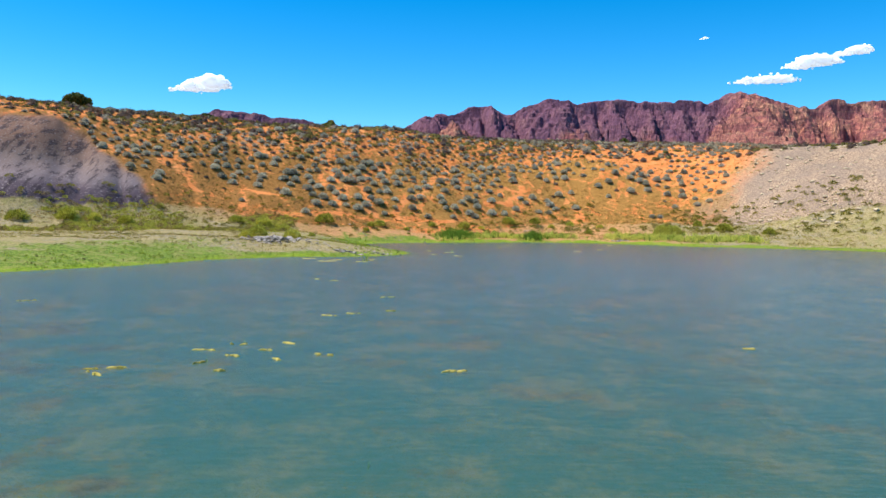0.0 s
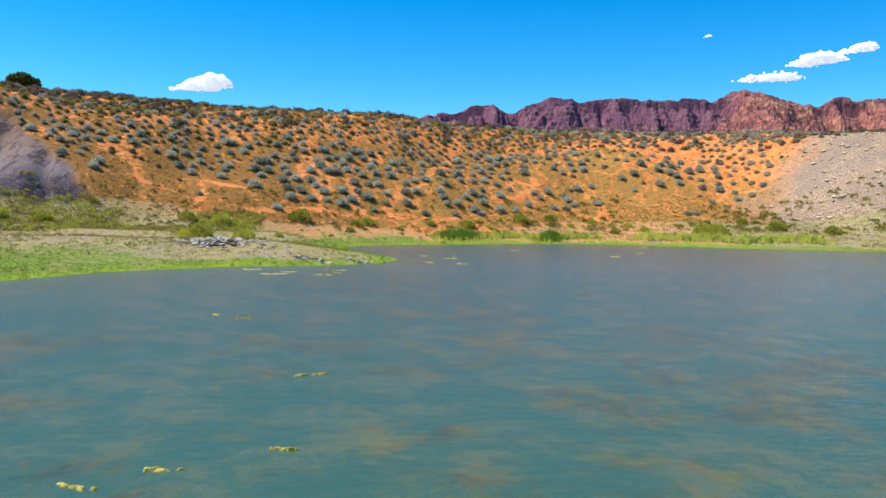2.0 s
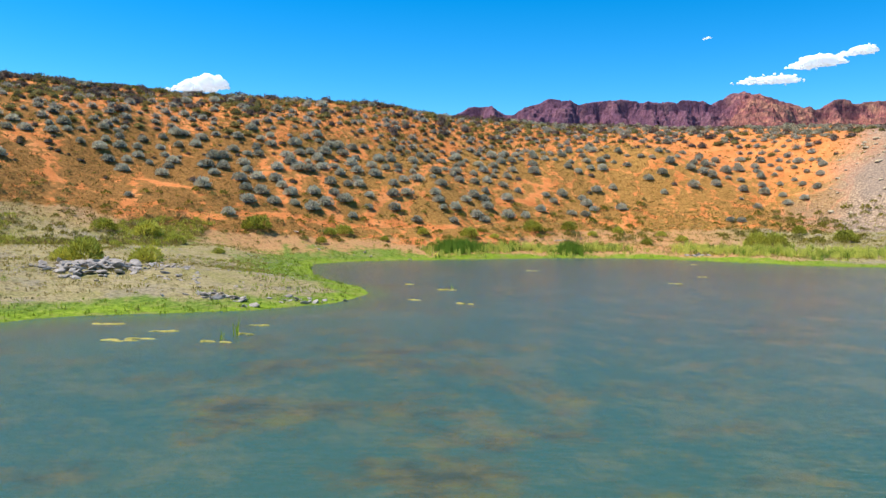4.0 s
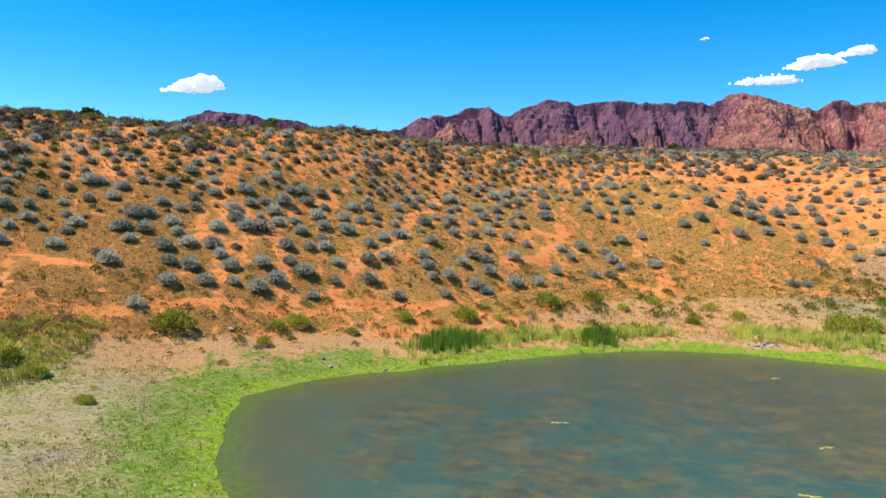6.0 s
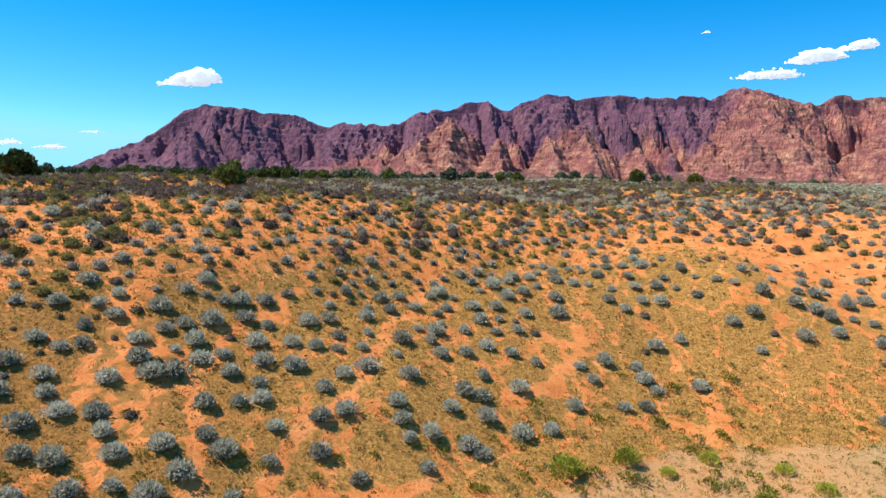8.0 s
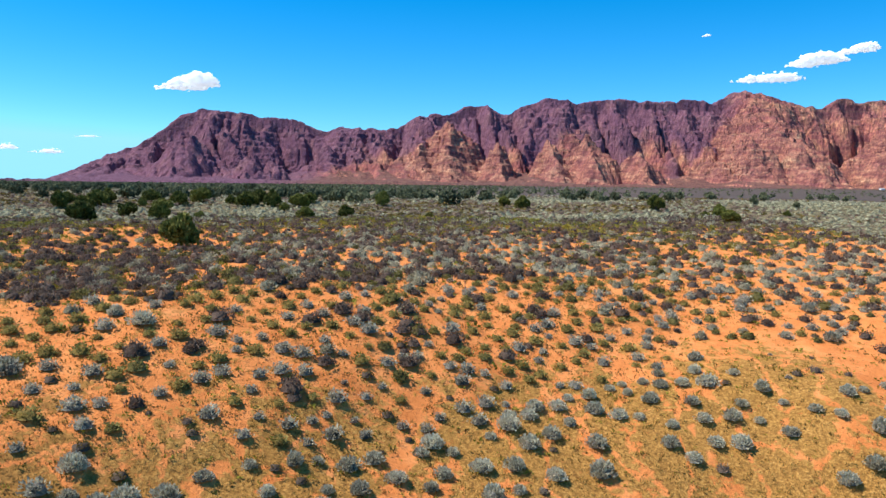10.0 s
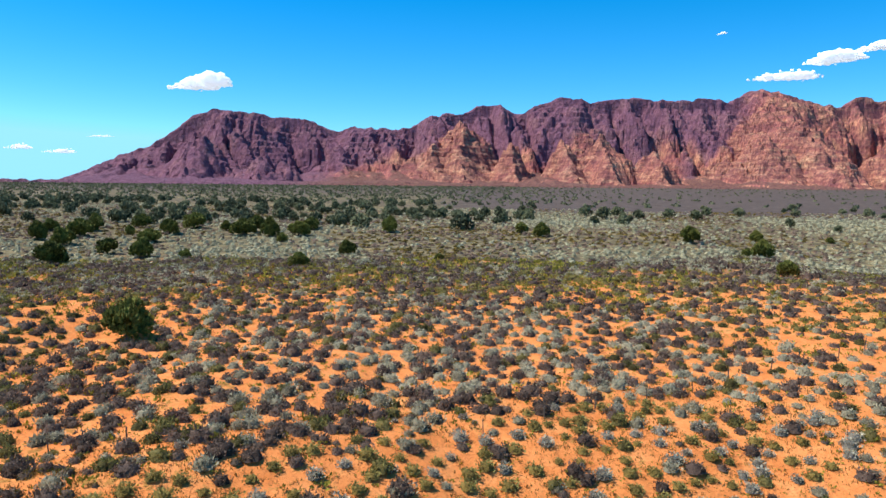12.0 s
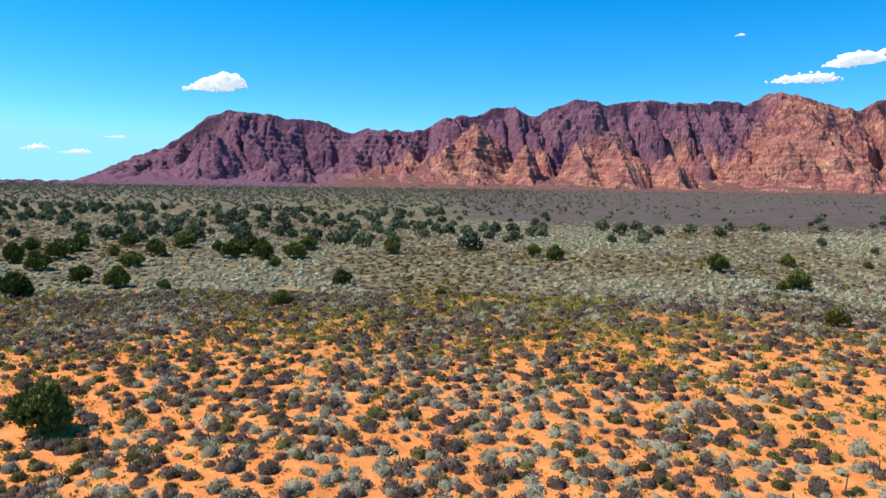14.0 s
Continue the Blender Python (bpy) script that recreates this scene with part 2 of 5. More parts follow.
def ground_material():
    m, N, L, b = material("desert_ground", 0.95, 0.1)
    p = n_place(N, L)
    fine, mid, big = n_noise(N, L, 3.0, 5, 0.65, p), n_noise(N, L, 0.35, 4, 0.6, p), n_noise(N, L, 0.045, 3, 0.5, p)
    # red sand
    col = n_ramp(N, L, mid, [(0.25, (0.54, 0.165, 0.042)), (0.5, (0.69, 0.236, 0.068)), (0.75, (0.79, 0.32, 0.11))])
    col = n_mix(N, L, n_range(N, L, fine, 0.52, 0.75), col, (0.43, 0.145, 0.05))
    # dry grass and low herbs between the shrubs
    clump = n_noise(N, L, 0.75, 6, 0.72, p)
    grass = n_ramp(N, L, fine, [(0.3, (0.12, 0.058, 0.016)), (0.48, (0.34, 0.18, 0.042)), (0.70, (0.62, 0.34, 0.095))])
    cover = n_math(N, L, "ADD", n_attr(N, "olive"), n_math(N, L, "MULTIPLY", n_math(N, L, "SUBTRACT", mid, 0.5), 1.1))
    cover = n_math(N, L, "ADD", cover, n_math(N, L, "MULTIPLY", n_math(N, L, "SUBTRACT", clump, 0.5), 3.2))
    vor = N.new("ShaderNodeTexVoronoi")
    vor.feature = "DISTANCE_TO_EDGE"
    vor.inputs["Scale"].default_value = 0.17
    warp = N.new("ShaderNodeVectorMath")
    warp.operation = "MULTIPLY_ADD"
    wob = N.new("ShaderNodeTexNoise")
    wob.inputs["Scale"].default_value, wob.inputs["Detail"].default_value = 0.25, 4.0
    L.new(p, wob.inputs["Vector"])
    warp.inputs[1].default_value = (7, 7, 0)
    L.new(wob.outputs["Color"], warp.inputs[0])
    L.new(n_place(N, L, (1.0, 0.55, 0.0)), warp.inputs[2])
    L.new(warp.outputs[0], vor.inputs["Vector"])
    trod = n_range(N, L, vor.outputs["Distance"], 0.02, 0.075, 0.6, 0.0)
    cover = n_math(N, L, "SUBTRACT", cover, n_math(N, L, "ADD", trod, n_math(N, L, "MULTIPLY", n_attr(N, "trail"), 1.1)))
    grass = n_mix(N, L, n_range(N, L, n_noise(N, L, 6.5, 3, 0.6, p), 0.50, 0.62, 0.0, 0.6), grass, (0.11, 0.06, 0.016))
    russet = n_ramp(N, L, fine, [(0.3, (0.10, 0.052, 0.015)), (0.5, (0.25, 0.125, 0.032)), (0.7, (0.44, 0.22, 0.06))])
    grass = n_mix(N, L, n_attr(N, "russet"), grass, russet)
    col = n_mix(N, L, n_range(N, L, cover, 0.26, 0.66, 0.0, 0.9), col, grass)
    # far cover: grey-green sage and dark brush that closes over the sand
    sage = n_ramp(N, L, n_noise(N, L, 0.22, 5, 0.7, p), [(0.34, (0.05, 0.043, 0.03)), (0.48, (0.125, 0.10, 0.055)), (0.58, (0.19, 0.16, 0.085)), (0.68, (0.34, 0.22, 0.10))])
    col = n_mix(N, L, n_range(N, L, n_math(N, L, "ADD", n_attr(N, "plain"), n_math(N, L, "MULTIPLY", n_math(N, L, "SUBTRACT", mid, 0.5), 0.8)), 0.3, 0.7), col, sage)
    brush = n_ramp(N, L, n_noise(N, L, 0.1, 5, 0.7, p), [(0.35, (0.055, 0.042, 0.036)), (0.65, (0.12, 0.09, 0.075))])
    col = n_mix(N, L, n_range(N, L, n_math(N, L, "ADD", n_attr(N, "brush"), n_math(N, L, "MULTIPLY", n_math(N, L, "SUBTRACT", big, 0.5), 0.6)), 0.35, 0.65), col, brush)
    # grey badland clay, banded lavender towards its foot
    sep = N.new("ShaderNodeSeparateXYZ")
    L.new(p, sep.inputs[0])
    lift = n_math(N, L, "ADD", sep.outputs[2], n_math(N, L, "MULTIPLY", n_math(N, L, "SUBTRACT", big, 0.5), 7.0))
    lift = n_math(N, L, "ADD", lift, n_math(N, L, "MULTIPLY", mid, 3.0))
    clay = n_ramp(N, L, n_range(N, L, lift, 4.0, 20.0), [(0.0, (0.070, 0.050, 0.064)), (0.35, (0.115, 0.083, 0.095)), (0.5, (0.20, 0.155, 0.155)), (0.75, (0.22, 0.155, 0.13)), (1.0, (0.20, 0.115, 0.08))])
    rill = n_noise(N, L, 1.0, 6, 0.7, n_place(N, L, (0.9, 0.22, 0.22)))
    clay = n_mix(N, L, n_range(N, L, rill, 0.48, 0.62), clay, n_mix(N, L, 0.85, clay, (0.045, 0.033, 0.038)))
    clay = n_mix(N, L, n_range(N, L, fine, 0.55, 0.7), clay, (0.36, 0.30, 0.28))
    col = n_mix(N, L, n_attr(N, "clay"), col, clay)
    stony = n_ramp(N, L, fine, [(0.32, (0.12, 0.082, 0.062)), (0.48, (0.30, 0.205, 0.14)), (0.64, (0.56, 0.40, 0.25))])
    stony = n_mix(N, L, n_range(N, L, n_noise(N, L, 0.12, 4, 0.6, p), 0.45, 0.6), stony, n_mix(N, L, 0.5, stony, (0.24, 0.18, 0.14)))
    col = n_mix(N, L, n_attr(N, "stony"), col, stony)
    # pale silt bench, then the green fringe of the pond
    silt = n_ramp(N, L, fine, [(0.3, (0.13, 0.10, 0.045)), (0.45, (0.28, 0.22, 0.10)), (0.56, (0.42, 0.33, 0.175)), (0.68, (0.22, 0.21, 0.05))]
                  )
    silt = n_mix(N, L, n_range(N, L, n_noise(N, L, 0.5, 5, 0.7, p), 0.46, 0.62, 0.0, 0.75), silt, n_ramp(N, L, n_noise(N, L, 5.0, 3, 0.6, p), [(0.35, (0.13, 0.12, 0.035)), (0.65, (0.38, 0.33, 0.11))]))
    silt = n_mix(N, L, n_range(N, L, n_noise(N, L, 0.22, 5, 0.7, p), 0.5, 0.62, 0.0, 0.42), silt, n_ramp(N, L, n_noise(N, L, 4.0, 3, 0.6, p), [(0.35, (0.10, 0.085, 0.075)), (0.65, (0.40, 0.34, 0.28))]))
    silt = n_mix(N, L, n_math(N, L, "MULTIPLY", n_range(N, L, sep.outputs[1], 126, 138, 0.0, 0.9), n_range(N, L, sep.outputs[0], 38, 54, 1.0, 0.0)), silt, n_ramp(N, L, fine, [(0.3, (0.30, 0.15, 0.06)), (0.5, (0.56, 0.28, 0.12)), (0.66, (0.42, 0.26, 0.09))]))
    col = n_mix(N, L, n_range(N, L, n_math(N, L, "ADD", n_attr(N, "silt"), n_math(N, L, "MULTIPLY", n_math(N, L, "SUBTRACT", mid, 0.5), 0.7)), 0.3, 0.6), col, silt)
    lush = n_ramp(N, L, fine, [(0.3, (0.06, 0.09, 0.016)), (0.45, (0.115, 0.18, 0.022)), (0.58, (0.20, 0.26, 0.04)), (0.72, (0.34, 0.29, 0.11))])
    green = n_math(N, L, "ADD", n_attr(N, "lush"), n_math(N, L, "MULTIPLY", n_math(N, L, "SUBTRACT", n_noise(N, L, 0.45, 7, 0.78, p), 0.5), 2.6))
    lush = n_mix(N, L, n_attr(N, "vivid"), lush, n_ramp(N, L, fine, [(0.3, (0.09, 0.14, 0.010)), (0.5, (0.19, 0.28, 0.016)), (0.7, (0.33, 0.39, 0.04))]))
    lush = n_mix(N, L, n_range(N, L, n_noise(N, L, 0.6, 5, 0.7, p), 0.5, 0.62, 0.0, 0.7), lush, (0.27, 0.25, 0.075))
    col = n_mix(N, L, n_range(N, L, green, 0.30, 0.85), col, lush)
    # pond bed: shallow mud; deeper, weed beds on colour darkened for dimmer light
    weed = n_ramp(N, L, n_noise(N, L, 0.34, 8, 0.7, p), [(0.42, (0.03, 0.08, 0.06)), (0.51, (0.13, 0.11, 0.04)), (0.62, (0.42, 0.21, 0.055))])
    bed = n_mix(N, L, n_range(N, L, sep.outputs[2], -1.0, -0.15), weed, (0.22, 0.16, 0.06))
    col = n_mix(N, L, n_range(N, L, sep.outputs[2], -0.22, -0.03, 1.0, 0.0), col, bed)
    L.new(col, b.inputs["Base Color"])
    n_bump(N, L, b, n_math(N, L, "ADD", fine, n_math(N, L, "MULTIPLY", n_noise(N, L, 9.0, 3, 0.6, p), 0.4)), 1.0, 0.19)
    return m


def water_material():
    m, N, L, b = material("pond_water", 0.10, 0.5)
    N.remove(b)
    out = N["Material Output"]
    p = n_place(N, L, (1, 1, 1))
    ripple = n_noise(N, L, 2.2, 4, 0.6, n_place(N, L, (0.7, 1.6, 1)))
    bump = N.new("ShaderNodeBump")
    bump.inputs["Strength"].default_value, bump.inputs["Distance"].default_value = 0.6, 0.06
    L.new(ripple, bump.inputs["Height"])
    body = N.new("ShaderNodeBsdfDiffuse")
    murk = n_ramp(N, L, n_noise(N, L, 0.03, 3, 0.5, p), [(0.35, (0.050, 0.138, 0.090)), (0.65, (0.072, 0.148, 0.106))])
    # brown and olive weed beds showing softly through the upper water
    beds = n_math(N, L, "ADD", n_noise(N, L, 0.27, 8, 0.72, p), n_math(N, L, "MULTIPLY", n_noise(N, L, 0.05, 2, 0.5, n_place(N, L, (1, 0.5, 1))), 0.6))
    where = N.new("ShaderNodeSeparateXYZ")
    L.new(p, where.inputs[0])
    beds = n_math(N, L, "ADD", beds, n_range(N, L, where.outputs[1], 60, 105, 0.0, 0.055))
    tint = n_ramp(N, L, n_noise(N, L, 0.8, 5, 0.7, p), [(0.4, (0.075, 0.068, 0.030)), (0.53, (0.18, 0.135, 0.035)), (0.64, (0.21, 0.19, 0.02))])
    murk = n_mix(N, L, n_range(N, L, beds, 0.78, 0.94, 0.0, 0.8), murk, tint)
    # dark weedy bottom under the far shore
    murk = n_mix(N, L, n_range(N, L, where.outputs[1], 95, 145, 0.0, 0.55), murk, (0.050, 0.056, 0.030))
    mud = n_attr(N, "shallow")
    murk = n_mix(N, L, n_math(N, L, "MULTIPLY", mud, 0.85), murk, (0.115, 0.075, 0.024))
    L.new(murk, body.inputs["Color"])
    clear = N.new("ShaderNodeBsdfTransparent")
    clear.inputs["Color"].default_value = (0.80, 0.92, 0.86, 1)
    inner = N.new("ShaderNodeMixShader")
    L.new(n_math(N, L, "ADD", 0.45, n_math(N, L, "MULTIPLY", mud, 0.30)), inner.inputs[0])
    L.new(body.outputs[0], inner.inputs[1])
    L.new(clear.outputs[0], inner.inputs[2])
    gloss = N.new("ShaderNodeBsdfGlossy")
    gloss.inputs["Roughness"].default_value = 0.24
    gloss.inputs["Color"].default_value = (0.70, 0.72, 0.70, 1)
    L.new(bump.outputs[0], gloss.inputs["Normal"])
    fres = N.new("ShaderNodeFresnel")
    fres.inputs["IOR"].default_value = 1.33
    L.new(bump.outputs[0], fres.inputs["Normal"])
    outer = N.new("ShaderNodeMixShader")
    L.new(fres.outputs[0], outer.inputs[0])
    L.new(inner.outputs[0], outer.inputs[1])
    L.new(gloss.outputs[0], outer.inputs[2])
    L.new(outer.outputs[0], out.inputs["Surface"])
    return m


def rock_range_material():
    m, N, L, b = material("red_sandstone_cliff", 0.95, 0.1)
    p = n_place(N, L)
    big, mid, fine = n_noise(N, L, 0.0025, 4, 0.55, p), n_noise(N, L, 0.012, 5, 0.65, p), n_noise(N, L, 0.05, 5, 0.7, p)
    col = n_ramp(N, L, mid, [(0.3, (0.20, 0.068, 0.080)), (0.5, (0.45, 0.16, 0.128)), (0.68, (0.74, 0.36, 0.20))])
    # horizontal beds, strongest low on the wall
    beds = n_noise(N, L, 1.0, 3, 0.6, n_place(N, L, (0.002, 0.002, 0.05)))
    col = n_mix(N, L, n_range(N, L, beds, 0.5, 0.64, 0.0, 0.38), col, (0.60, 0.30, 0.17))
    streak = n_noise(N, L, 1.0, 4, 0.65, n_place(N, L, (0.035, 0.02, 0.004)))
    col = n_mix(N, L, n_range(N, L, streak, 0.5, 0.66, 0.0, 0.6), col, (0.13, 0.045, 0.05))
    # scree and scrub where it lies flatter
    g = N.new("ShaderNodeNewGeometry")
    sep = N.new("ShaderNodeSeparateXYZ")
    L.new(g.outputs["Normal"], sep.inputs[0])
    flat = n_math(N, L, "ADD", sep.outputs[2], n_math(N, L, "MULTIPLY", n_math(N, L, "SUBTRACT", fine, 0.5), 0.5))
    scree = n_ramp(N, L, fine, [(0.3, (0.125, 0.062, 0.050)), (0.55, (0.21, 0.105, 0.075)), (0.7, (0.14, 0.105, 0.068))])
    col = n_mix(N, L, n_range(N, L, flat, 0.70, 0.88), col, scree)
    tan = n_ramp(N, L, n_noise(N, L, 1.0, 4, 0.7, n_place(N, L, (0.012, 0.012, 0.07))), [(0.36, (0.17, 0.062, 0.052)), (0.47, (0.38, 0.15, 0.105)), (0.56, (0.52, 0.25, 0.155)), (0.66, (0.70, 0.41, 0.24))])
    col = n_mix(N, L, n_math(N, L, "MULTIPLY", n_attr(N, "bedded"), n_range(N, L, mid, 0.3, 0.62, 0.35, 0.95)), col, tan)
    # purple rock varnish, with distance haze and shade painted into the same tint
    dark = n_attr(N, "varnish_haze")
    col = n_mix(N, L, n_range(N, L, n_math(N, L, "ADD", dark, n_math(N, L, "MULTIPLY", n_math(N, L, "SUBTRACT", big, 0.5), 0.7)), 0.1, 1.0, 0.0, 0.78), col, (0.17, 0.088, 0.148))
    crack = n_noise(N, L, 1.0, 5, 0.7, n_place(N, L, (0.11, 0.11, 0.03)))
    col = n_mix(N, L, n_range(N, L, crack, 0.42, 0.60, 0.55, 0.0), col, (0.09, 0.035, 0.05))
    L.new(col, b.inputs["Base Color"])
    n_bump(N, L, b, n_math(N, L, "ADD", mid, n_math(N, L, "MULTIPLY", fine, 0.5)), 1.0, 22.0)
    return m


def leaf_material(name, low, high, scale=1.5, rough=0.8, thin_share=0.22):
    """Foliage: fine leaf grain, broader tone from place to place, each leaf clump and each bush a little different."""
    m, N, L, b = material(name, rough, 0.15)
    g = N.new("ShaderNodeNewGeometry")
    o = N.new("ShaderNodeObjectInfo")
    p = n_place(N, L)
    grain = n_noise(N, L, 7.0, 4, 0.75, p)
    mixed = n_math(N, L, "ADD", n_math(N, L, "MULTIPLY", g.outputs["Random Per Island"], 0.38), n_math(N, L, "MULTIPLY", n_noise(N, L, scale, 2, 0.5, p), 0.62))
    mixed = n_math(N, L, "ADD", mixed, n_math(N, L, "MULTIPLY", n_math(N, L, "SUBTRACT", o.outputs["Random"], 0.5), 0.3))
    mixed = n_math(N, L, "ADD", mixed, n_math(N, L, "MULTIPLY", n_math(N, L, "SUBTRACT", grain, 0.5), 1.1))
    deep = tuple(0.35 * c for c in low)
    col = n_ramp(N, L, mixed, [(0.12, deep), (0.34, low), (0.80, high)])
    L.new(col, b.inputs["Base Color"])
    n_bump(N, L, b, grain, 0.9, 0.12)
    thin = N.new("ShaderNodeBsdfTranslucent")
    L.new(col, thin.inputs["Color"])
    both = N.new("ShaderNodeMixShader")
    both.inputs[0].default_value = thin_share
    L.new(b.outputs[0], both.inputs[1])
    L.new(thin.outputs[0], both.inputs[2])
    L.new(both.outputs[0], N["Material Output"].inputs["Surface"])
    return m


def stone_material(name, dark, light):
    m, N, L, b = material(name, 0.9, 0.2)
    p = n_place(N, L)
    f = n_math(N, L, "ADD", n_math(N, L, "MULTIPLY", n_noise(N, L, 3.0, 5, 0.7, p), 0.7), n_math(N, L, "MULTIPLY", n_noise(N, L, 0.6, 2, 0.5, p), 0.3))
    L.new(n_ramp(N, L, f, [(0.35, dark), (0.65, light)]), b.inputs["Base Color"])
    n_bump(N, L, b, n_noise(N, L, 12.0, 4, 0.6, p), 0.6, 0.04)
    return m


def wood_material(name, dark, light):
    m, N, L, b = material(name, 0.9, 0.15)
    f = n_noise(N, L, 4.0, 5, 0.65, n_place(N, L, (3, 3, 0.4)))
    L.new(n_ramp(N, L, f, [(0.35, dark), (0.65, light)]), b.inputs["Base Color"])
    n_bump(N, L, b, f, 0.7, 0.02)
    return m


GROUND, WATER, CLIFF = ground_material(), water_material(), rock_range_material()
SAGE = leaf_material("sage_leaves", (0.385, 0.355, 0.255), (0.75, 0.71, 0.54), thin_share=0.3)
PLAIN_SAGE = leaf_material("plateau_sage_leaves", (0.30, 0.27, 0.17), (0.64, 0.58, 0.39))
FAR_SAGE = leaf_material("far_sage_leaves", (0.29, 0.27, 0.165), (0.58, 0.535, 0.345))
OLIVE_SAGE = leaf_material("olive_sage_leaves", (0.16, 0.145, 0.04), (0.42, 0.35, 0.11))
BRUSH = leaf_material("dark_brush_twigs", (0.13, 0.088, 0.062), (0.34, 0.235, 0.17))
HERB = leaf_material("yellow_green_herb", (0.18, 0.165, 0.02), (0.46, 0.38, 0.06))
TUFT = leaf_material("dry_grass", (0.22, 0.14, 0.032), (0.50, 0.315, 0.085))
LUSH = leaf_material("pond_grass", (0.17, 0.23, 0.014), (0.44, 0.52, 0.045))
REED = leaf_material("reed_blades", (0.16, 0.27, 0.025), (0.34, 0.48, 0.06), 0.3)
SEDGE = leaf_material("sedge_blades", (0.38, 0.44, 0.05), (0.76, 0.72, 0.15), 0.4)
# darker core copies of the leaf colours stand in for shade inside the bushes
SAGE_CORE = leaf_material("sage_shaded_inside", (0.13, 0.115, 0.09), (0.32, 0.29, 0.23))
PLAIN_CORE = leaf_material("plateau_sage_shaded_inside", (0.15, 0.13, 0.085), (0.36, 0.32, 0.21))
BRUSH_CORE = leaf_material("brush_shaded_inside", (0.075, 0.05, 0.038), (0.19, 0.13, 0.10))
OLIVE_CORE = leaf_material("olive_shaded_inside", (0.09, 0.075, 0.024), (0.25, 0.20, 0.065))
SHRUB = leaf_material("bright_shrub_leaves", (0.34, 0.34, 0.04), (0.74, 0.68, 0.12))
# two needle tones: far crowns greyed for haze, near ones yellowed as if sunlit
JUNIPER = leaf_material("hazed_juniper_needles", (0.066, 0.076, 0.042), (0.24, 0.245, 0.125), 0.8)
LIT_JUNIPER = leaf_material("sunlit_juniper_needles", (0.065, 0.074, 0.014), (0.24, 0.235, 0.05), 0.8)
# brown twigs of bush cores, coloured extra dark for the shade within
TWIG = wood_material("shaded_inner_twigs", (0.05, 0.035, 0.026), (0.12, 0.085, 0.062))
BARK = wood_material("shaggy_bark", (0.06, 0.045, 0.035), (0.20, 0.15, 0.11))
POST = wood_material("weathered_post", (0.05, 0.04, 0.033), (0.17, 0.135, 0.105))
DRIFT = wood_material("bleached_driftwood", (0.30, 0.24, 0.19), (0.62, 0.54, 0.46))
STONE = stone_material("grey_stone", (0.19, 0.16, 0.138), (0.50, 0.43, 0.365))
PALE_STONE = stone_material("tan_stone", (0.30, 0.22, 0.14), (0.66, 0.52, 0.34))
STRAW = leaf_material("straw_weeds", (0.30, 0.22, 0.07), (0.62, 0.47, 0.19))
OLIVE = leaf_material("olive_brush", (0.10, 0.072, 0.02), (0.29, 0.20, 0.055))
ALGAE = leaf_material("floating_weed", (0.32, 0.26, 0.03), (0.74, 0.58, 0.15), 3.0, 0.6)
CLOUD, _n, _l, _b = material("cloud_white", 1.0, 0.0)
_b.inputs["Base Color"].default_value = (0.93, 0.95, 0.97, 1)
_t = _n.new("ShaderNodeBsdfTranslucent")
_t.inputs["Color"].default_value = (0.95, 0.96, 0.98, 1)
_m = _n.new("ShaderNodeMixShader")
_m.inputs[0].default_value = 0.5
# glow added for light scattered inside the far clouds of the sky backdrop
_b.inputs["Emission Color"].default_value = (0.9, 0.95, 1.0, 1)
_b.inputs["Emission Strength"].default_value = 0.26
_l.new(_b.outputs[0], _m.inputs[1])
_l.new(_t.outputs[0], _m.inputs[2])
_l.new(_m.outputs[0], _n["Material Output"].inputs["Surface"])


# ---- ground, water ----
def axis(lo, hi, pitch, far_lo, far_hi, grow=1.07):
    mid = np.arange(lo, hi + pitch / 2, pitch)
    up, down = [hi], [lo]
    w = pitch
    while up[-1] < far_hi:
        w *= grow
        up.append(up[-1] + w)
    w = pitch
    while down[-1] > far_lo:
        w *= grow
        down.append(down[-1] - w)
    return np.r_[down[:0:-1], mid, up[1:]]


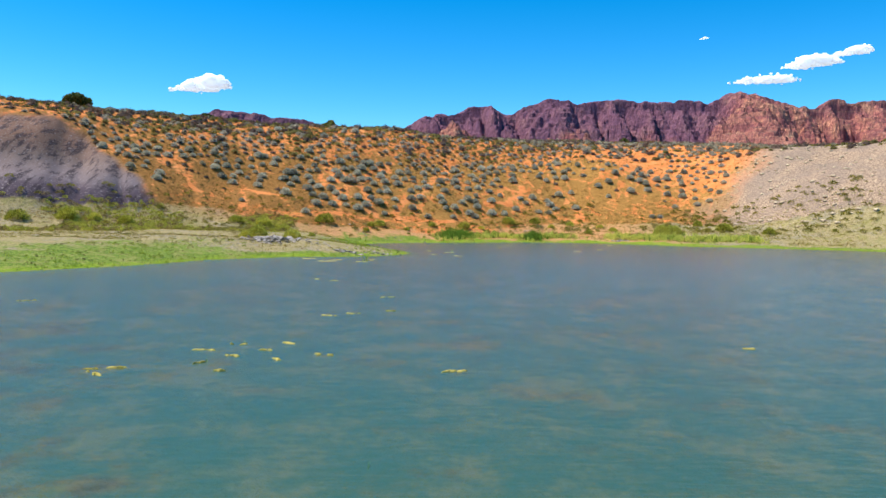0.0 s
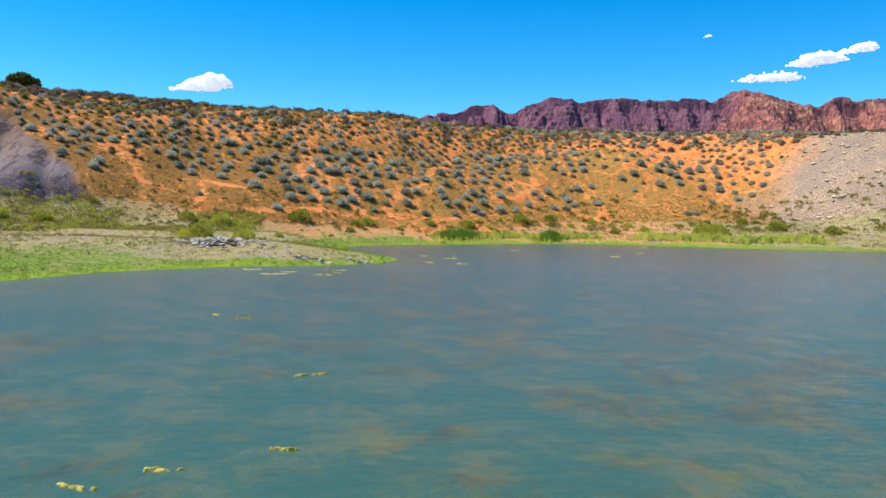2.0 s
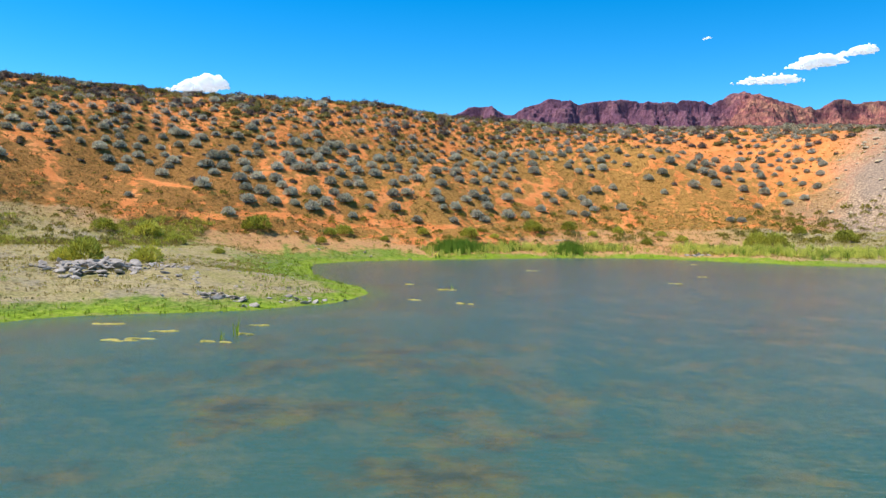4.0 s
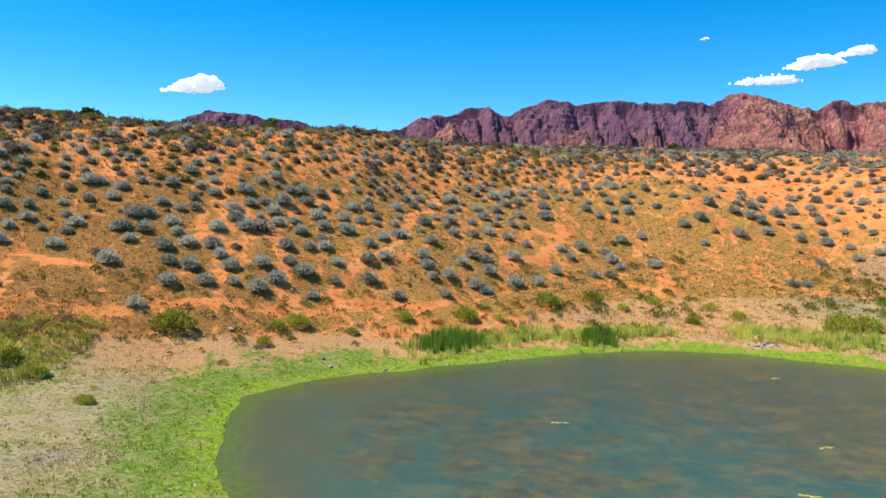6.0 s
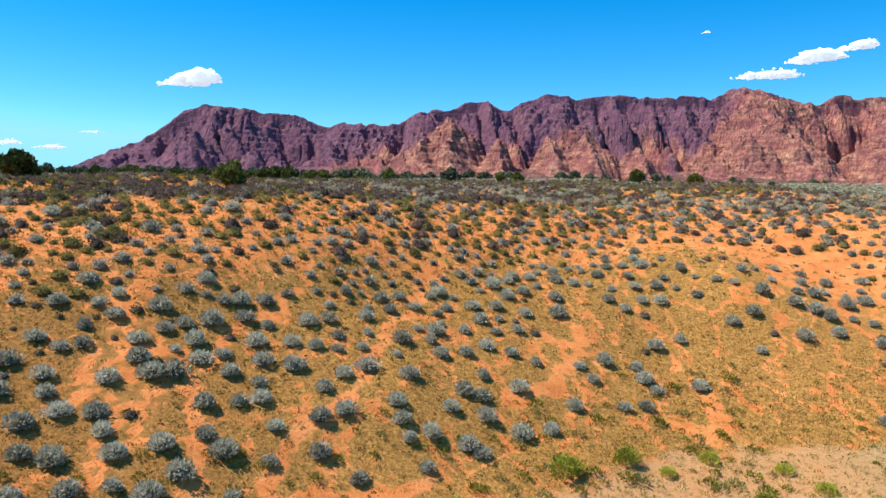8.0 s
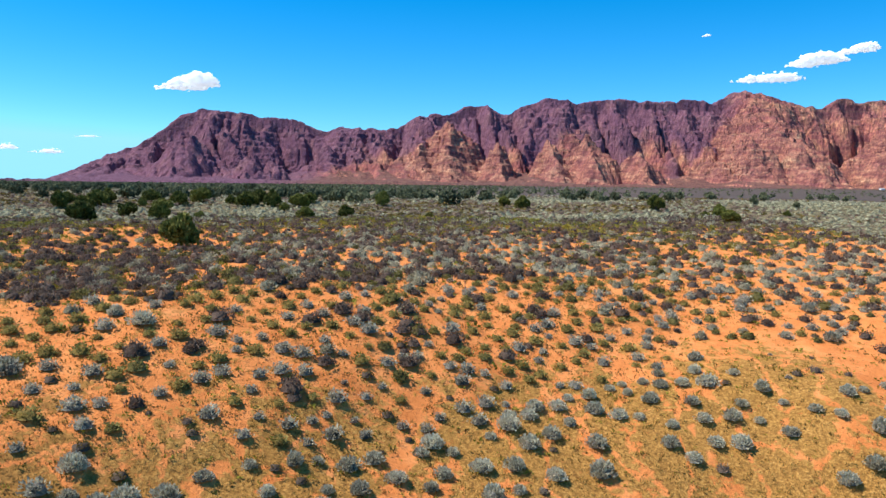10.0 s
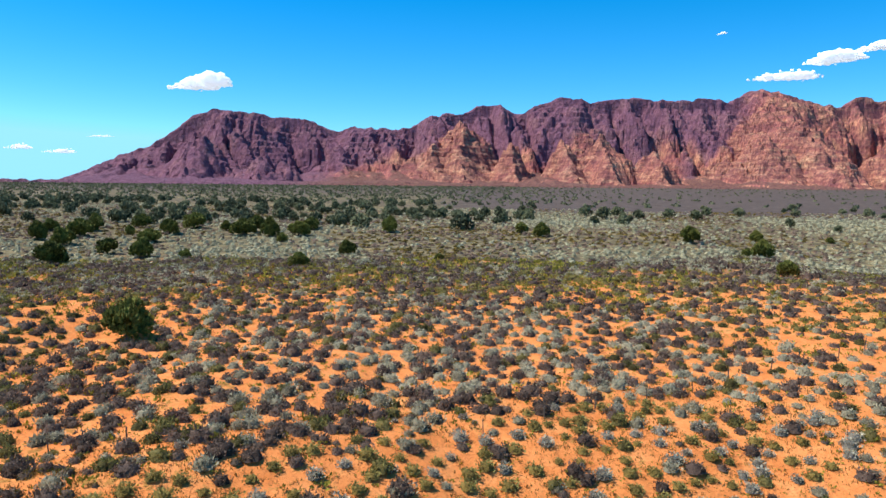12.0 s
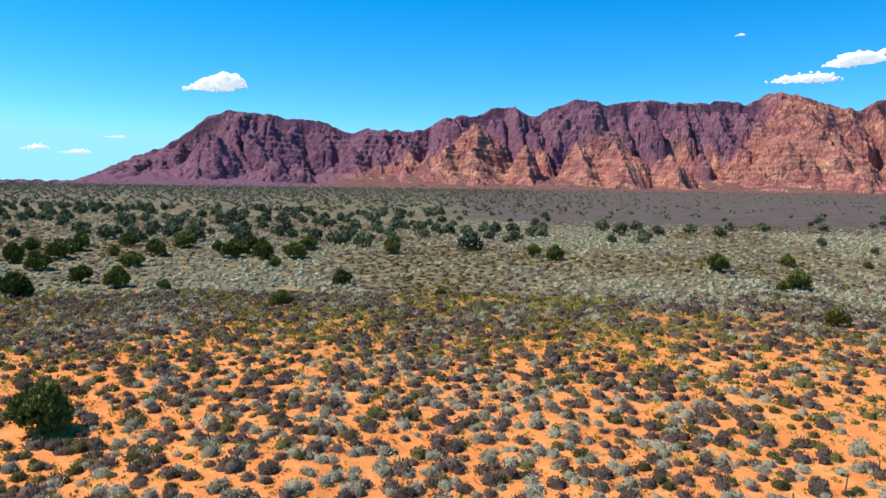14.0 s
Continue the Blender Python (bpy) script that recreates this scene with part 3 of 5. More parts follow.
def build_ground():
    xs, ys = axis(-100, 110, 0.8, -4700, 4700, 1.09), axis(75, 235, 0.8, -2500, 4700, 1.035)
    X, Y = np.meshgrid(xs, ys)
    x, y = X.ravel(), Y.ravel()
    me = solid("ground", np.stack([x, y, height(x, y)], 1), lattice(len(xs), len(ys)), GROUND, True)
    d, s = shore_distance(x, y), bank_s(x, y)
    west, east = grey_west(x, y), grey_east(x, y)
    trail = np.abs(grid_noise(x + 0.35 * y, 0.22 * y, 81, 9.0))
    masks = {
        "olive": np.clip((0.90 + 0.2 * step(-10, 4, x) * (1 - step(40, 52, x))) * step(-11, -4, s) * (1 - step(22, 40, s)) + 0.12 * step(40, 60, s) + 0.25 * fbm(x, y, 83, 30, 3), 0, 1)
                 * (0.3 + 0.7 * step(0.02, 0.08, trail)) - 0.55 * step(38, 58, x) * step(6, 20, s) * (1 - step(50, 90, s)) + 0.2 * step(0, -40, x) * (1 - step(30, 45, s)) - 0.15 * np.exp(-((s + 1.5) / 1.1) ** 2) + 0.5 * step(-30, -60, x) * step(22, 36, s) * step(240, 220, y),
        "russet": 0.9 * step(2, -26, x + 0.25 * (s - 15) + 6 * fbm(x, y, 89, 14, 3)) * step(250, 225, y),
        "plain": 0.2 * step(205, 255, y) + 0.9 * step(235, 440, y + 22 * fbm(x, y, 93, 20, 3)),
        "brush": step(560, 680, y + 0.2 * x) * (0.7 * step(-40, 160, x) + 0.45) + 0.12 * step(900, 1500, y),
        "trail": trail_mask(x, y),
        "clay": west,
        "vivid": np.maximum(step(-8, 2, x) * (1 - step(42, 60, x)), 0.9 * (1 - step(0.6, 2.4, d + 0.8 * fbm(x, y, 185, 3.0, 2)))),
        "stony": east,
        "silt": np.clip(step(1.0 - 2 * step(0, -5, x), 6.0 - 4.5 * step(0, -5, x), d) * (1 - step(-9 + 7 * step(-30, -42, x), -3 + 5 * step(-30, -42, x), s)), 0, 1) * (0.36 + 0.40 * step(0, -14, x) + 0.35 * step(35, 55, x) + 0.22 * step(5, 20, x)) + 0.9 * (1 - step(3, 8, d)),
        "lush": np.clip(1.15 * (1 - step(0.5, 4.5 + 6 * step(0, -8, x) * step(96, 108, y) + 18 * step(-20, -30, x) + 1.6 * step(10, 22, x) * (1 - step(40, 50, x)), d + 1.2 * fbm(x, y, 87, 6, 2))), 0, 1) * (d > -2.5),
    }
    for key, v in masks.items():
        me.attributes.new(key, "FLOAT", "POINT").data.foreach_set("value", np.asarray(v, np.float32))
    tagged(new("ground", me), "red desert sand with dry grass, grey badlands and a green pond edge", "ground", kind="structure")


def build_water():
    xs, ys = np.linspace(-110, 130, 161), np.linspace(-90, 162, 169)
    X, Y = np.meshgrid(xs, ys)
    d = shore_distance(X.ravel(), Y.ravel()) + 1.5 * fbm(X.ravel(), Y.ravel(), 15, 8.0, 3)
    me = solid("water", np.stack([X.ravel(), Y.ravel(), 0 * X.ravel()], 1), lattice(len(xs), len(ys)), WATER, True)
    reach = 6 + 3.5 * step(0, -20, X.ravel())
    me.attributes.new("shallow", "FLOAT", "POINT").data.foreach_set("value", np.clip(1 + d / reach, 0, 1).astype(np.float32) ** 1.5)
    tagged(new("water", me), "murky blue-green pond water with light ripples", "water", kind="structure")


build_ground()
build_water()

# ---- mountain range ----
CREST = [(-2600, 172), (-1874, 164), (-1771, 162), (-1642, 212), (-1513, 285), (-1449, 296), (-1308, 370), (-1180, 460), (-1129, 494), (-1072, 502), (-924, 489), (-746, 472),
         (-631, 461), (-516, 406), (-439, 428), (-261, 423), (-184, 427), (-83, 499), (-32, 502), (19, 490), (120, 529), (221, 544), (286, 507), (336, 512), (424, 559),
         (488, 573), (577, 569), (628, 554), (779, 577), (817, 587), (907, 563), (944, 574), (1084, 569), (1096, 586), (1262, 571), (1286, 597), (1373, 631), (1539, 593),
         (1667, 564), (1743, 558), (1818, 597), (1965, 589), (2300, 610), (2700, 560), (3300, 590), (4200, 540)]


# Spurs: where the top lies, its height, and the fall to the sides and to the front.
SPURS = [(20, 3380, 470, 0.95, 0.66), (-70, 3200, 360, 1.0, 0.75), (430, 3170, 352, 1.05, 0.80), (585, 3200, 412, 1.0, 0.78), (790, 3160, 345, 1.1, 0.80), (1395, 3460, 575, 0.86, 0.70),
         (1250, 3240, 420, 0.9, 0.80), (1470, 3260, 430, 0.8, 0.80), (1900, 3350, 480, 0.9, 0.75), (-720, 3180, 300, 0.75, 0.62), (-1010, 3250, 380, 0.9, 0.70), (230, 3180, 330, 1.1, 0.85)]


def build_range():
    xs, ys = np.arange(-2600, 3100, 7.0), np.r_[np.arange(2560, 3640, 7.0), np.arange(3640, 4300, 40.0)]
    X, Y = np.meshgrid(xs, ys)
    x, y = X.ravel(), Y.ravel()
    crest = np.interp(x, *np.array(CREST, float).T)
    teeth = 26 * np.abs(grid_noise(x, y * 0.6, 125, 62)) + 14 * np.abs(grid_noise(x, y, 126, 26)) - 7
    # buttresses come forward, bays lie back
    lean = x + 60 * grid_noise(x, y, 111, 210) + 0.22 * (y - 3200)
    ridge = lambda seed, size, k: np.abs(grid_noise(lean, y * k, seed, size))
    front = 3130 - 60 * np.exp(-((x - 60) / 260.0) ** 2)
    front = front + 190 * np.exp(-((x + 560) / 110.0) ** 2) + 60 * np.exp(-((x - 1760) / 80.0) ** 2) + 60 * fbm(x, 0 * x, 101, 330, 2)
    gully = 1 - np.clip(1.25 * ridge(113, 170, 0.25), 0, 1)
    gully2, gully3 = 1 - np.clip(1.3 * ridge(117, 74, 0.4), 0, 1), 1 - np.clip(1.3 * ridge(119, 33, 0.7), 0, 1)
    front = front + 150 * gully + 90 * gully2 + 40 * gully3
    base = 104 + np.interp(3000, RISE_Y, RISE_Z) - 73 + 0 * x
    u = (y - front) / np.maximum(3600 - front, 60)
    talus = 66 * np.interp(y - front, [-520, -330, -150, 0], [0, 0.16, 0.5, 1.0])
    wall = np.interp(u, [-1, 0, 0.04, 0.20, 0.27, 0.46, 0.53, 0.75, 1.0, 1.6, 3], [0, 0, 0.10, 0.34, 0.38, 0.58, 0.62, 0.84, 1.0, 0.86, 0.5])
    top = np.maximum(crest - base - 52, 0)
    z = base + np.minimum(talus, np.maximum(crest - base, 0) * 0.6) + top * wall
    cut = step(0.0, 0.2, u) * (1 - step(0.95, 1.0, u)) * np.clip(top / 250, 0, 1)
    z = z - cut * (60 * gully + 34 * gully2 + 16 * gully3)
    z = z + (cut * 0.8 + 0.1) * 15 * fbm(x, y, 123, 45, 3, 0.65) * np.clip(top / 150, 0, 1)
    # spurs that come forward from the wall, stepped and gullied
    spur = np.full(x.shape, -999.0)
    for ax, ay, az, side, fore in SPURS:
        away_y = np.maximum(ay - y, 0)
        bend = ax + 0.10 * away_y + 24 * grid_noise(x, y, 133, 120) + 10 * grid_noise(x, y, 135, 40)
        spur = np.maximum(spur, az - side * np.abs(x - bend) - fore * away_y - 0.9 * np.maximum(y - ay, 0))
    spur = spur - 34 * gully2 * step(140, 260, spur) - 20 * gully3 - 12 * np.abs(grid_noise(x, y, 137, 28)) + 14 * fbm(x, y, 139, 60, 3)
    on_spur = step(-12, 12, spur - z)
    z = np.maximum(z, spur)
    cut = np.maximum(cut, 0.9 * on_spur * step(0, 30, spur - base - 40))
    # the dark ravine beside the great spur
    z = z - 120 * np.exp(-((x - 1610 - 0.2 * (3550 - y)) / 34) ** 2) * step(2950, 3120, y) * (1 - step(3470, 3560, y))
    # ledges
    led = 26.0
    t = z / led
    z = np.where((u > -0.6) & (u < 0.97), z + cut * 0.55 * led * (step(0.3, 0.7, t - np.floor(t)) - (t - np.floor(t))), z)
    z = np.where(y > 3600, np.minimum(z, crest), z)
    # the crest line bounds all that stands before it
    cap = 45 + (y - 100) / 3500 * (np.interp(x * 3500 / (y - 100), *np.array(CREST, float).T) - 45) - teeth
    over = np.clip(z - cap + 22, 0, None)
    z = np.minimum(z - over + 22 * (1 - np.exp(-over / 22)), cap) - 4 * np.abs(grid_noise(x, y, 127, 25)) * step(0.5, 0.9, u)
    z = z - 60 * step(140, 0, y - 2560)
    me = solid("mountain", np.stack([x, y, z], 1), lattice(len(xs), len(ys)), CLIFF, False)
    # where the purple goes: varnish high up, painted haze and shade to the left
    v = 0.95 * step(-250, -700, x) + 0.95 * step(0.05, 0.5, u + 0.35 * fbm(x, y, 129, 190, 3)) * step(1500, 1100, x) + 0.3 * step(0.6, 1.0, u)
    v = v * (1 - 0.75 * on_spur * step(-420, -60, x + 90 * fbm(x, y, 143, 150, 2)))
    me.attributes.new("bedded", "FLOAT", "POINT").data.foreach_set("value", np.asarray(0.85 * on_spur * step(-420, -60, x + 90 * fbm(x, y, 143, 150, 2)) * step(470, 330, z + 40 * fbm(x, y, 141, 90, 2)), np.float32))
    me.attributes.new("varnish_haze", "FLOAT", "POINT").data.foreach_set("value", np.asarray(v, np.float32))
    tagged(new("mountain_range", me), "rugged red sandstone mountain wall, purple with varnish and painted haze, with gullies and scree", "mountain", kind="structure")


build_range()


# ---- clouds ----
def build_cloud(cx, cz, width, tall, seed, label, y=4500.0, tail=0.0, bulge=0.35):
    """Billows, larger towards the bulge, with a ragged fringe of small puffs."""
    rng = np.random.default_rng(seed)
    bm = bmesh.new()
    env = lambda t: max(0.06, 1 - abs((t - bulge) / ((1 - bulge) if t > bulge else (1 + bulge))) ** (3.6 if t > bulge else 1.9))

    def puff(c, sx, sz, k, fine):
        made = bmesh.ops.create_icosphere(bm, subdivisions=fine, radius=1.0)
        for v in made["verts"]:
            q = v.co * (1 + 0.28 * noise.noise(v.co * 2.3 + Vector((seed, k, 0))) + 0.14 * noise.noise(v.co * 6 + Vector((k, seed, 0))))
            v.co = c + Vector((q.x * sx, q.y * sz, q.z * sz * (0.8 if q.z < 0 else 1.0)))

    count = 26 if tall > 50 else 14
    for k in range(count):
        t = (k + 0.5) / count * 2 - 1
        r = tall * (0.20 + 0.26 * rng.random()) * env(t)
        c = Vector((cx + t * width / 2 * 0.93, y + rng.uniform(-0.4, 0.4) * tall, cz + r * 0.6 + tail * t + tall * 0.06 * rng.standard_normal() * env(t)))
        puff(c, r * rng.uniform(1.2, 1.9), r, k, 3 if tall > 50 else 2)
    for k in range(3 * count):
        t = rng.uniform(-1.08, 1.05)
        e, w = env(max(-0.98, min(0.98, t))), rng.uniform(0, 2 * math.pi)
        r = tall * rng.uniform(0.03, 0.11)
        c = Vector((cx + t * width / 2, y + rng.uniform(-0.3, 0.3) * tall, cz + tail * t + tall * e * (0.30 + 0.40 * math.sin(w) + rng.normal(0, 0.06))))
        puff(c, r * rng.uniform(1.0, 1.8), r, k, 2)
    me = bpy.data.meshes.new("cloud")
    bm.to_mesh(me)
    bm.free()
    me.polygons.foreach_set("use_smooth", np.ones(len(me.polygons), bool))
    me.materials.append(CLOUD)
    tagged(new("cloud", me), label, "cloud", "fair weather clouds", "structure")


build_cloud(-1428, 732, 330, 106, 3, "small white fair weather cloud in blue sky", tail=10, bulge=0.5)
build_cloud(2155, 928, 335, 86, 5, "small white fair weather cloud in blue sky", tail=18, bulge=-0.1)
build_cloud(2390, 1000, 250, 62, 7, "small white fair weather cloud in blue sky", tail=18, bulge=0.4)
build_cloud(1865, 824, 440, 64, 9, "thin white trailing cloud in blue sky", tail=12, bulge=0.5)
build_cloud(1516, 1070, 60, 14, 13, "tiny faint wisp of cloud", tail=5)
build_cloud(-2470, 372, 150, 36, 15, "low white cloud near the horizon")
build_cloud(-2230, 352, 190, 30, 17, "low white cloud near the horizon")
build_cloud(-2000, 444, 150, 16, 19, "thin wisp of cloud near the horizon")


# ---- plants ----
def spike_bush(seed, tufts, core=True, flat=0.75, length=0.34, wide=0.16, lift=0.25, squash=1.0, rings=3, seg=8, full=0.56, blade=False):
    """A shrub about 1 m in radius: a ragged core, darkened for inner shade, and many pointed leaf clumps all over it.
    """
    rng = np.random.default_rng(seed)
    V, F = [], []
    if core:
        for r in range(rings):
            a = r / rings * math.pi / 2
            for k in range(seg):
                w = 2 * math.pi * (k + 0.5 * (r % 2)) / seg
                j = full + 0.2 * rng.random()
                V.append((math.cos(w) * math.cos(a) * j, math.sin(w) * math.cos(a) * j * squash, math.sin(a) * flat * j))
        V.append((0, 0, flat * (full + 0.06)))
        for r in range(rings - 1):
            for k in range(seg):
                a, b = r * seg + k, r * seg + (k + 1) % seg
                F += [(a, b, b + seg), (a, b + seg, a + seg)]
        F += [((rings - 1) * seg + k, (rings - 1) * seg + (k + 1) % seg, rings * seg) for k in range(seg)]
    lobes = [(rng.uniform(-0.26, 0.26), rng.uniform(-0.26, 0.26), rng.uniform(0.6, 0.85)) for _ in range(4)]
    for k in range(tufts):
        lx, ly, lr = lobes[k % 4]
        w, e = rng.uniform(0, 2 * math.pi), math.asin(rng.uniform(0.02, 1.0))
        n = np.array([math.cos(w) * math.cos(e), math.sin(w) * math.cos(e), math.sin(e)])
        p = np.array([lx, ly, 0.02]) + n * lr * np.array([1, squash, flat * 1.1]) * rng.uniform(0.75, 1.0)
        ahead = n + np.array([0, 0, lift]) + rng.normal(0, 0.25, 3)
        ahead /= np.linalg.norm(ahead)
        side = np.cross(ahead, rng.normal(0, 1, 3))
        side /= np.linalg.norm(side)
        up = np.cross(side, ahead)
        q, ln, wd = len(V), length * rng.uniform(0.6, 1.2), wide * rng.uniform(0.7, 1.3)
        mid = p + ahead * ln * 0.45
        if blade:
            V += [tuple(p + wd * side), tuple(p - wd * side), tuple(p + ahead * ln)]
            F += [(q, q + 1, q + 2)]
            continue
        V += [tuple(p - ahead * ln * 0.2), tuple(mid + wd * side + 0.3 * wd * up), tuple(p + ahead * ln), tuple(mid - wd * side + 0.3 * wd * up)]
        F += [(q, q + 1, q + 2), (q, q + 2, q + 3)]
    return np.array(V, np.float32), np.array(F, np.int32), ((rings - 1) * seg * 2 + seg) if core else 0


def blade_tuft(seed, blades, tall=1.0, spread=0.5, width=0.06):
    """A tuft of upright bent blades about tall metres high."""
    rng = np.random.default_rng(seed)
    V, F = [], []
    for _ in range(blades):
        w, r = rng.uniform(0, 2 * math.pi), spread * math.sqrt(rng.random())
        bx, by = r * math.cos(w), r * math.sin(w)
        h, lean, a = tall * rng.uniform(0.6, 1.1), rng.uniform(0.05, 0.35) * tall, rng.uniform(0, 2 * math.pi)
        dx, dy, t = math.cos(a), math.sin(a), rng.uniform(0, math.pi)
        sx, sy = width * math.cos(t), width * math.sin(t)
        q = len(V)
        V += [(bx - sx, by - sy, 0), (bx + sx, by + sy, 0), (bx + dx * lean * 0.3 + sx * 0.7, by + dy * lean * 0.3 + sy * 0.7, h * 0.6),
              (bx + dx * lean * 0.3 - sx * 0.7, by + dy * lean * 0.3 - sy * 0.7, h * 0.6), (bx + dx * lean, by + dy * lean, h)]
        F += [(q, q + 1, q + 2), (q, q + 2, q + 3), (q + 3, q + 2, q + 4)]
    return np.array(V, np.float32), np.array(F, np.int32)


def scatter(name, kinds, x, y, size, tall, mat, label, category, seed, sink=0.06, second=None):
    """One mesh of many plants of the given kinds, each turned and sized by itself."""
    rng = np.random.default_rng(seed)
    z, pick, turn = height(x, y), rng.integers(0, len(kinds), len(x)), rng.uniform(0, 2 * math.pi, len(x))
    VV, FF, CC, base = [], [], [], 0
    for k, (v, f, *inner) in enumerate(kinds):
        i = np.flatnonzero(pick == k)
        if not len(i):
            continue
        c, s = np.cos(turn[i])[:, None], np.sin(turn[i])[:, None]
        sx, sz = size[i][:, None], tall[i][:, None]
        px = x[i][:, None] + sx * (v[:, 0] * c - v[:, 1] * s)
        py = y[i][:, None] + sx * (v[:, 0] * s + v[:, 1] * c)
        pz = z[i][:, None] + sz * (v[:, 2] - sink)
        VV.append(np.stack([px, py, pz], -1).reshape(-1, 3))
        FF.append((f[None] + (np.arange(len(i)) * len(v))[:, None, None]).reshape(-1, 3) + base)
        CC.append(np.tile(np.arange(len(f)) < (inner[0] if inner else 0), len(i)))
        base += len(i) * len(v)
    core = np.concatenate(CC)
    me = solid(name, np.concatenate(VV), np.concatenate(FF), mat, False, (second or TWIG) if core.any() else None, core)
    return tagged(new(name, me), label, category, kind="stuff")


def thrown(seed, count, x0, x1, y0, y1):
    """Random places in a rectangle, kept a little apart by jittering a grid."""
    rng = np.random.default_rng(seed)
    nx = max(1, int(math.sqrt(count * (x1 - x0) / (y1 - y0))))
    ny = max(1, count // nx)
    gx, gy = np.meshgrid(np.arange(nx), np.arange(ny))
    x = x0 + (gx.ravel() + rng.uniform(-0.1, 1.1, nx * ny)) * (x1 - x0) / nx
    y = y0 + (gy.ravel() + rng.uniform(-0.1, 1.1, nx * ny)) * (y1 - y0) / ny
    return x, y, rng


# sagebrush on the bank, the ones that stand out set one by one
SAGE_WEST = [(-42.8, 179), (-40.8, 172), (-39.6, 184.1), (-39.2, 164.2), (-38.1, 164.8), (-37.4, 176.4), (-35.7, 161.7), (-35.6, 164.7), (-32.8, 180.2),
             (-32.6, 155.4), (-32, 156), (-31.9, 158.8), (-31.3, 168.1), (-30.8, 159.8), (-30.6, 154), (-30.5, 163.1), (-30.2, 148.2), (-30.1, 156.7),
             (-29.7, 171.5), (-28.2, 162.7), (-28.2, 183.2), (-28, 159.4), (-27.9, 166.2), (-27, 154.2), (-26.9, 163.8), (-26.9, 157.8), (-25.9, 168.3),
             (-25.6, 143.1), (-25.6, 151.6), (-25.3, 156.2), (-24.8, 194), (-24.2, 147.6), (-23.5, 151.9), (-23.4, 160.6), (-23.2, 166.2), (-22.9, 170.7),
             (-22.6, 156.9), (-22.2, 192.8), (-22.1, 163.8), (-21.6, 168.4), (-21.5, 155.5), (-21.4, 149.7), (-20.5, 162.4), (-20.2, 176.5), (-20, 153.7),
             (-18.9, 163.4), (-18.9, 151.1)]
SAGE_MIDDLE = [(-18.2, 171.2), (-17.1, 155.2), (-16.6, 151.2), (-16, 167.4), (-15.6, 173.3), (-15.6, 160.9), (-15.1, 153.4), (-14.9, 165.4), (-14.7, 157.8),
               (-13.8, 170.2), (-13.2, 162.2), (-13, 156.9), (-12.7, 179.3), (-12.1, 165.2), (-11.8, 163.3), (-11.5, 153.4), (-10.7, 171.5), (-9.9, 175.8),
               (-9.9, 160.8), (-9.8, 168), (-9.6, 157.4), (-8.5, 171.8), (-8.1, 177.1), (-7.1, 183.1), (-6.7, 166.2), (-6.5, 162.9), (-6.1, 160), (-5.5, 168.7),
               (-4.7, 164.2), (-4.2, 179.5), (-3.3, 170.7), (-2.9, 158.7), (-0.4, 166.8), (-0.4, 177), (0.2, 165.1), (0.5, 185), (0.7, 170.8), (0.8, 163.6),
               (2.4, 161.5), (2.9, 164.9), (3, 180.6), (4.4, 168.7), (5.8, 171.8), (5.9, 165.1), (7.1, 164.7), (7.7, 171.8), (7.8, 169.3)]
SAGE_EAST = [(7.9, 174.8), (9.9, 193.6), (11, 168.6), (11.1, 180.5), (11.2, 174.4), (13.5, 188.8), (13.6, 180.1), (13.8, 193.7), (13.9, 170), (16.9, 174.6),
             (17.6, 190.3), (17.7, 193.4), (18.6, 181.3), (19.9, 179.9), (21.9, 183.3), (22.3, 176.5), (24.3, 200), (24.9, 177.4), (25.3, 183.5), (25.8, 181.9),
             (26, 202.4), (26.8, 180.5), (28.7, 188), (30.6, 202.2), (31, 207.5), (31.3, 195.1), (31.9, 181.4), (32, 189.2), (36.2, 196.1), (39.2, 191.4),
             (40.9, 187.1), (43.4, 213.3), (44, 195.2), (46.7, 188.9), (47.5, 193.7), (48.3, 174.7), (48.4, 213.1), (49.3, 220.2), (49.9, 174.1), (49.9, 192.8),
             (51.1, 192), (51.1, 189.6), (54.7, 194.7), (55.8, 182.4), (56.2, 191.6), (57.5, 195.6), (59, 187.5)]
BANK_SAGE = SAGE_WEST + SAGE_MIDDLE + SAGE_EAST


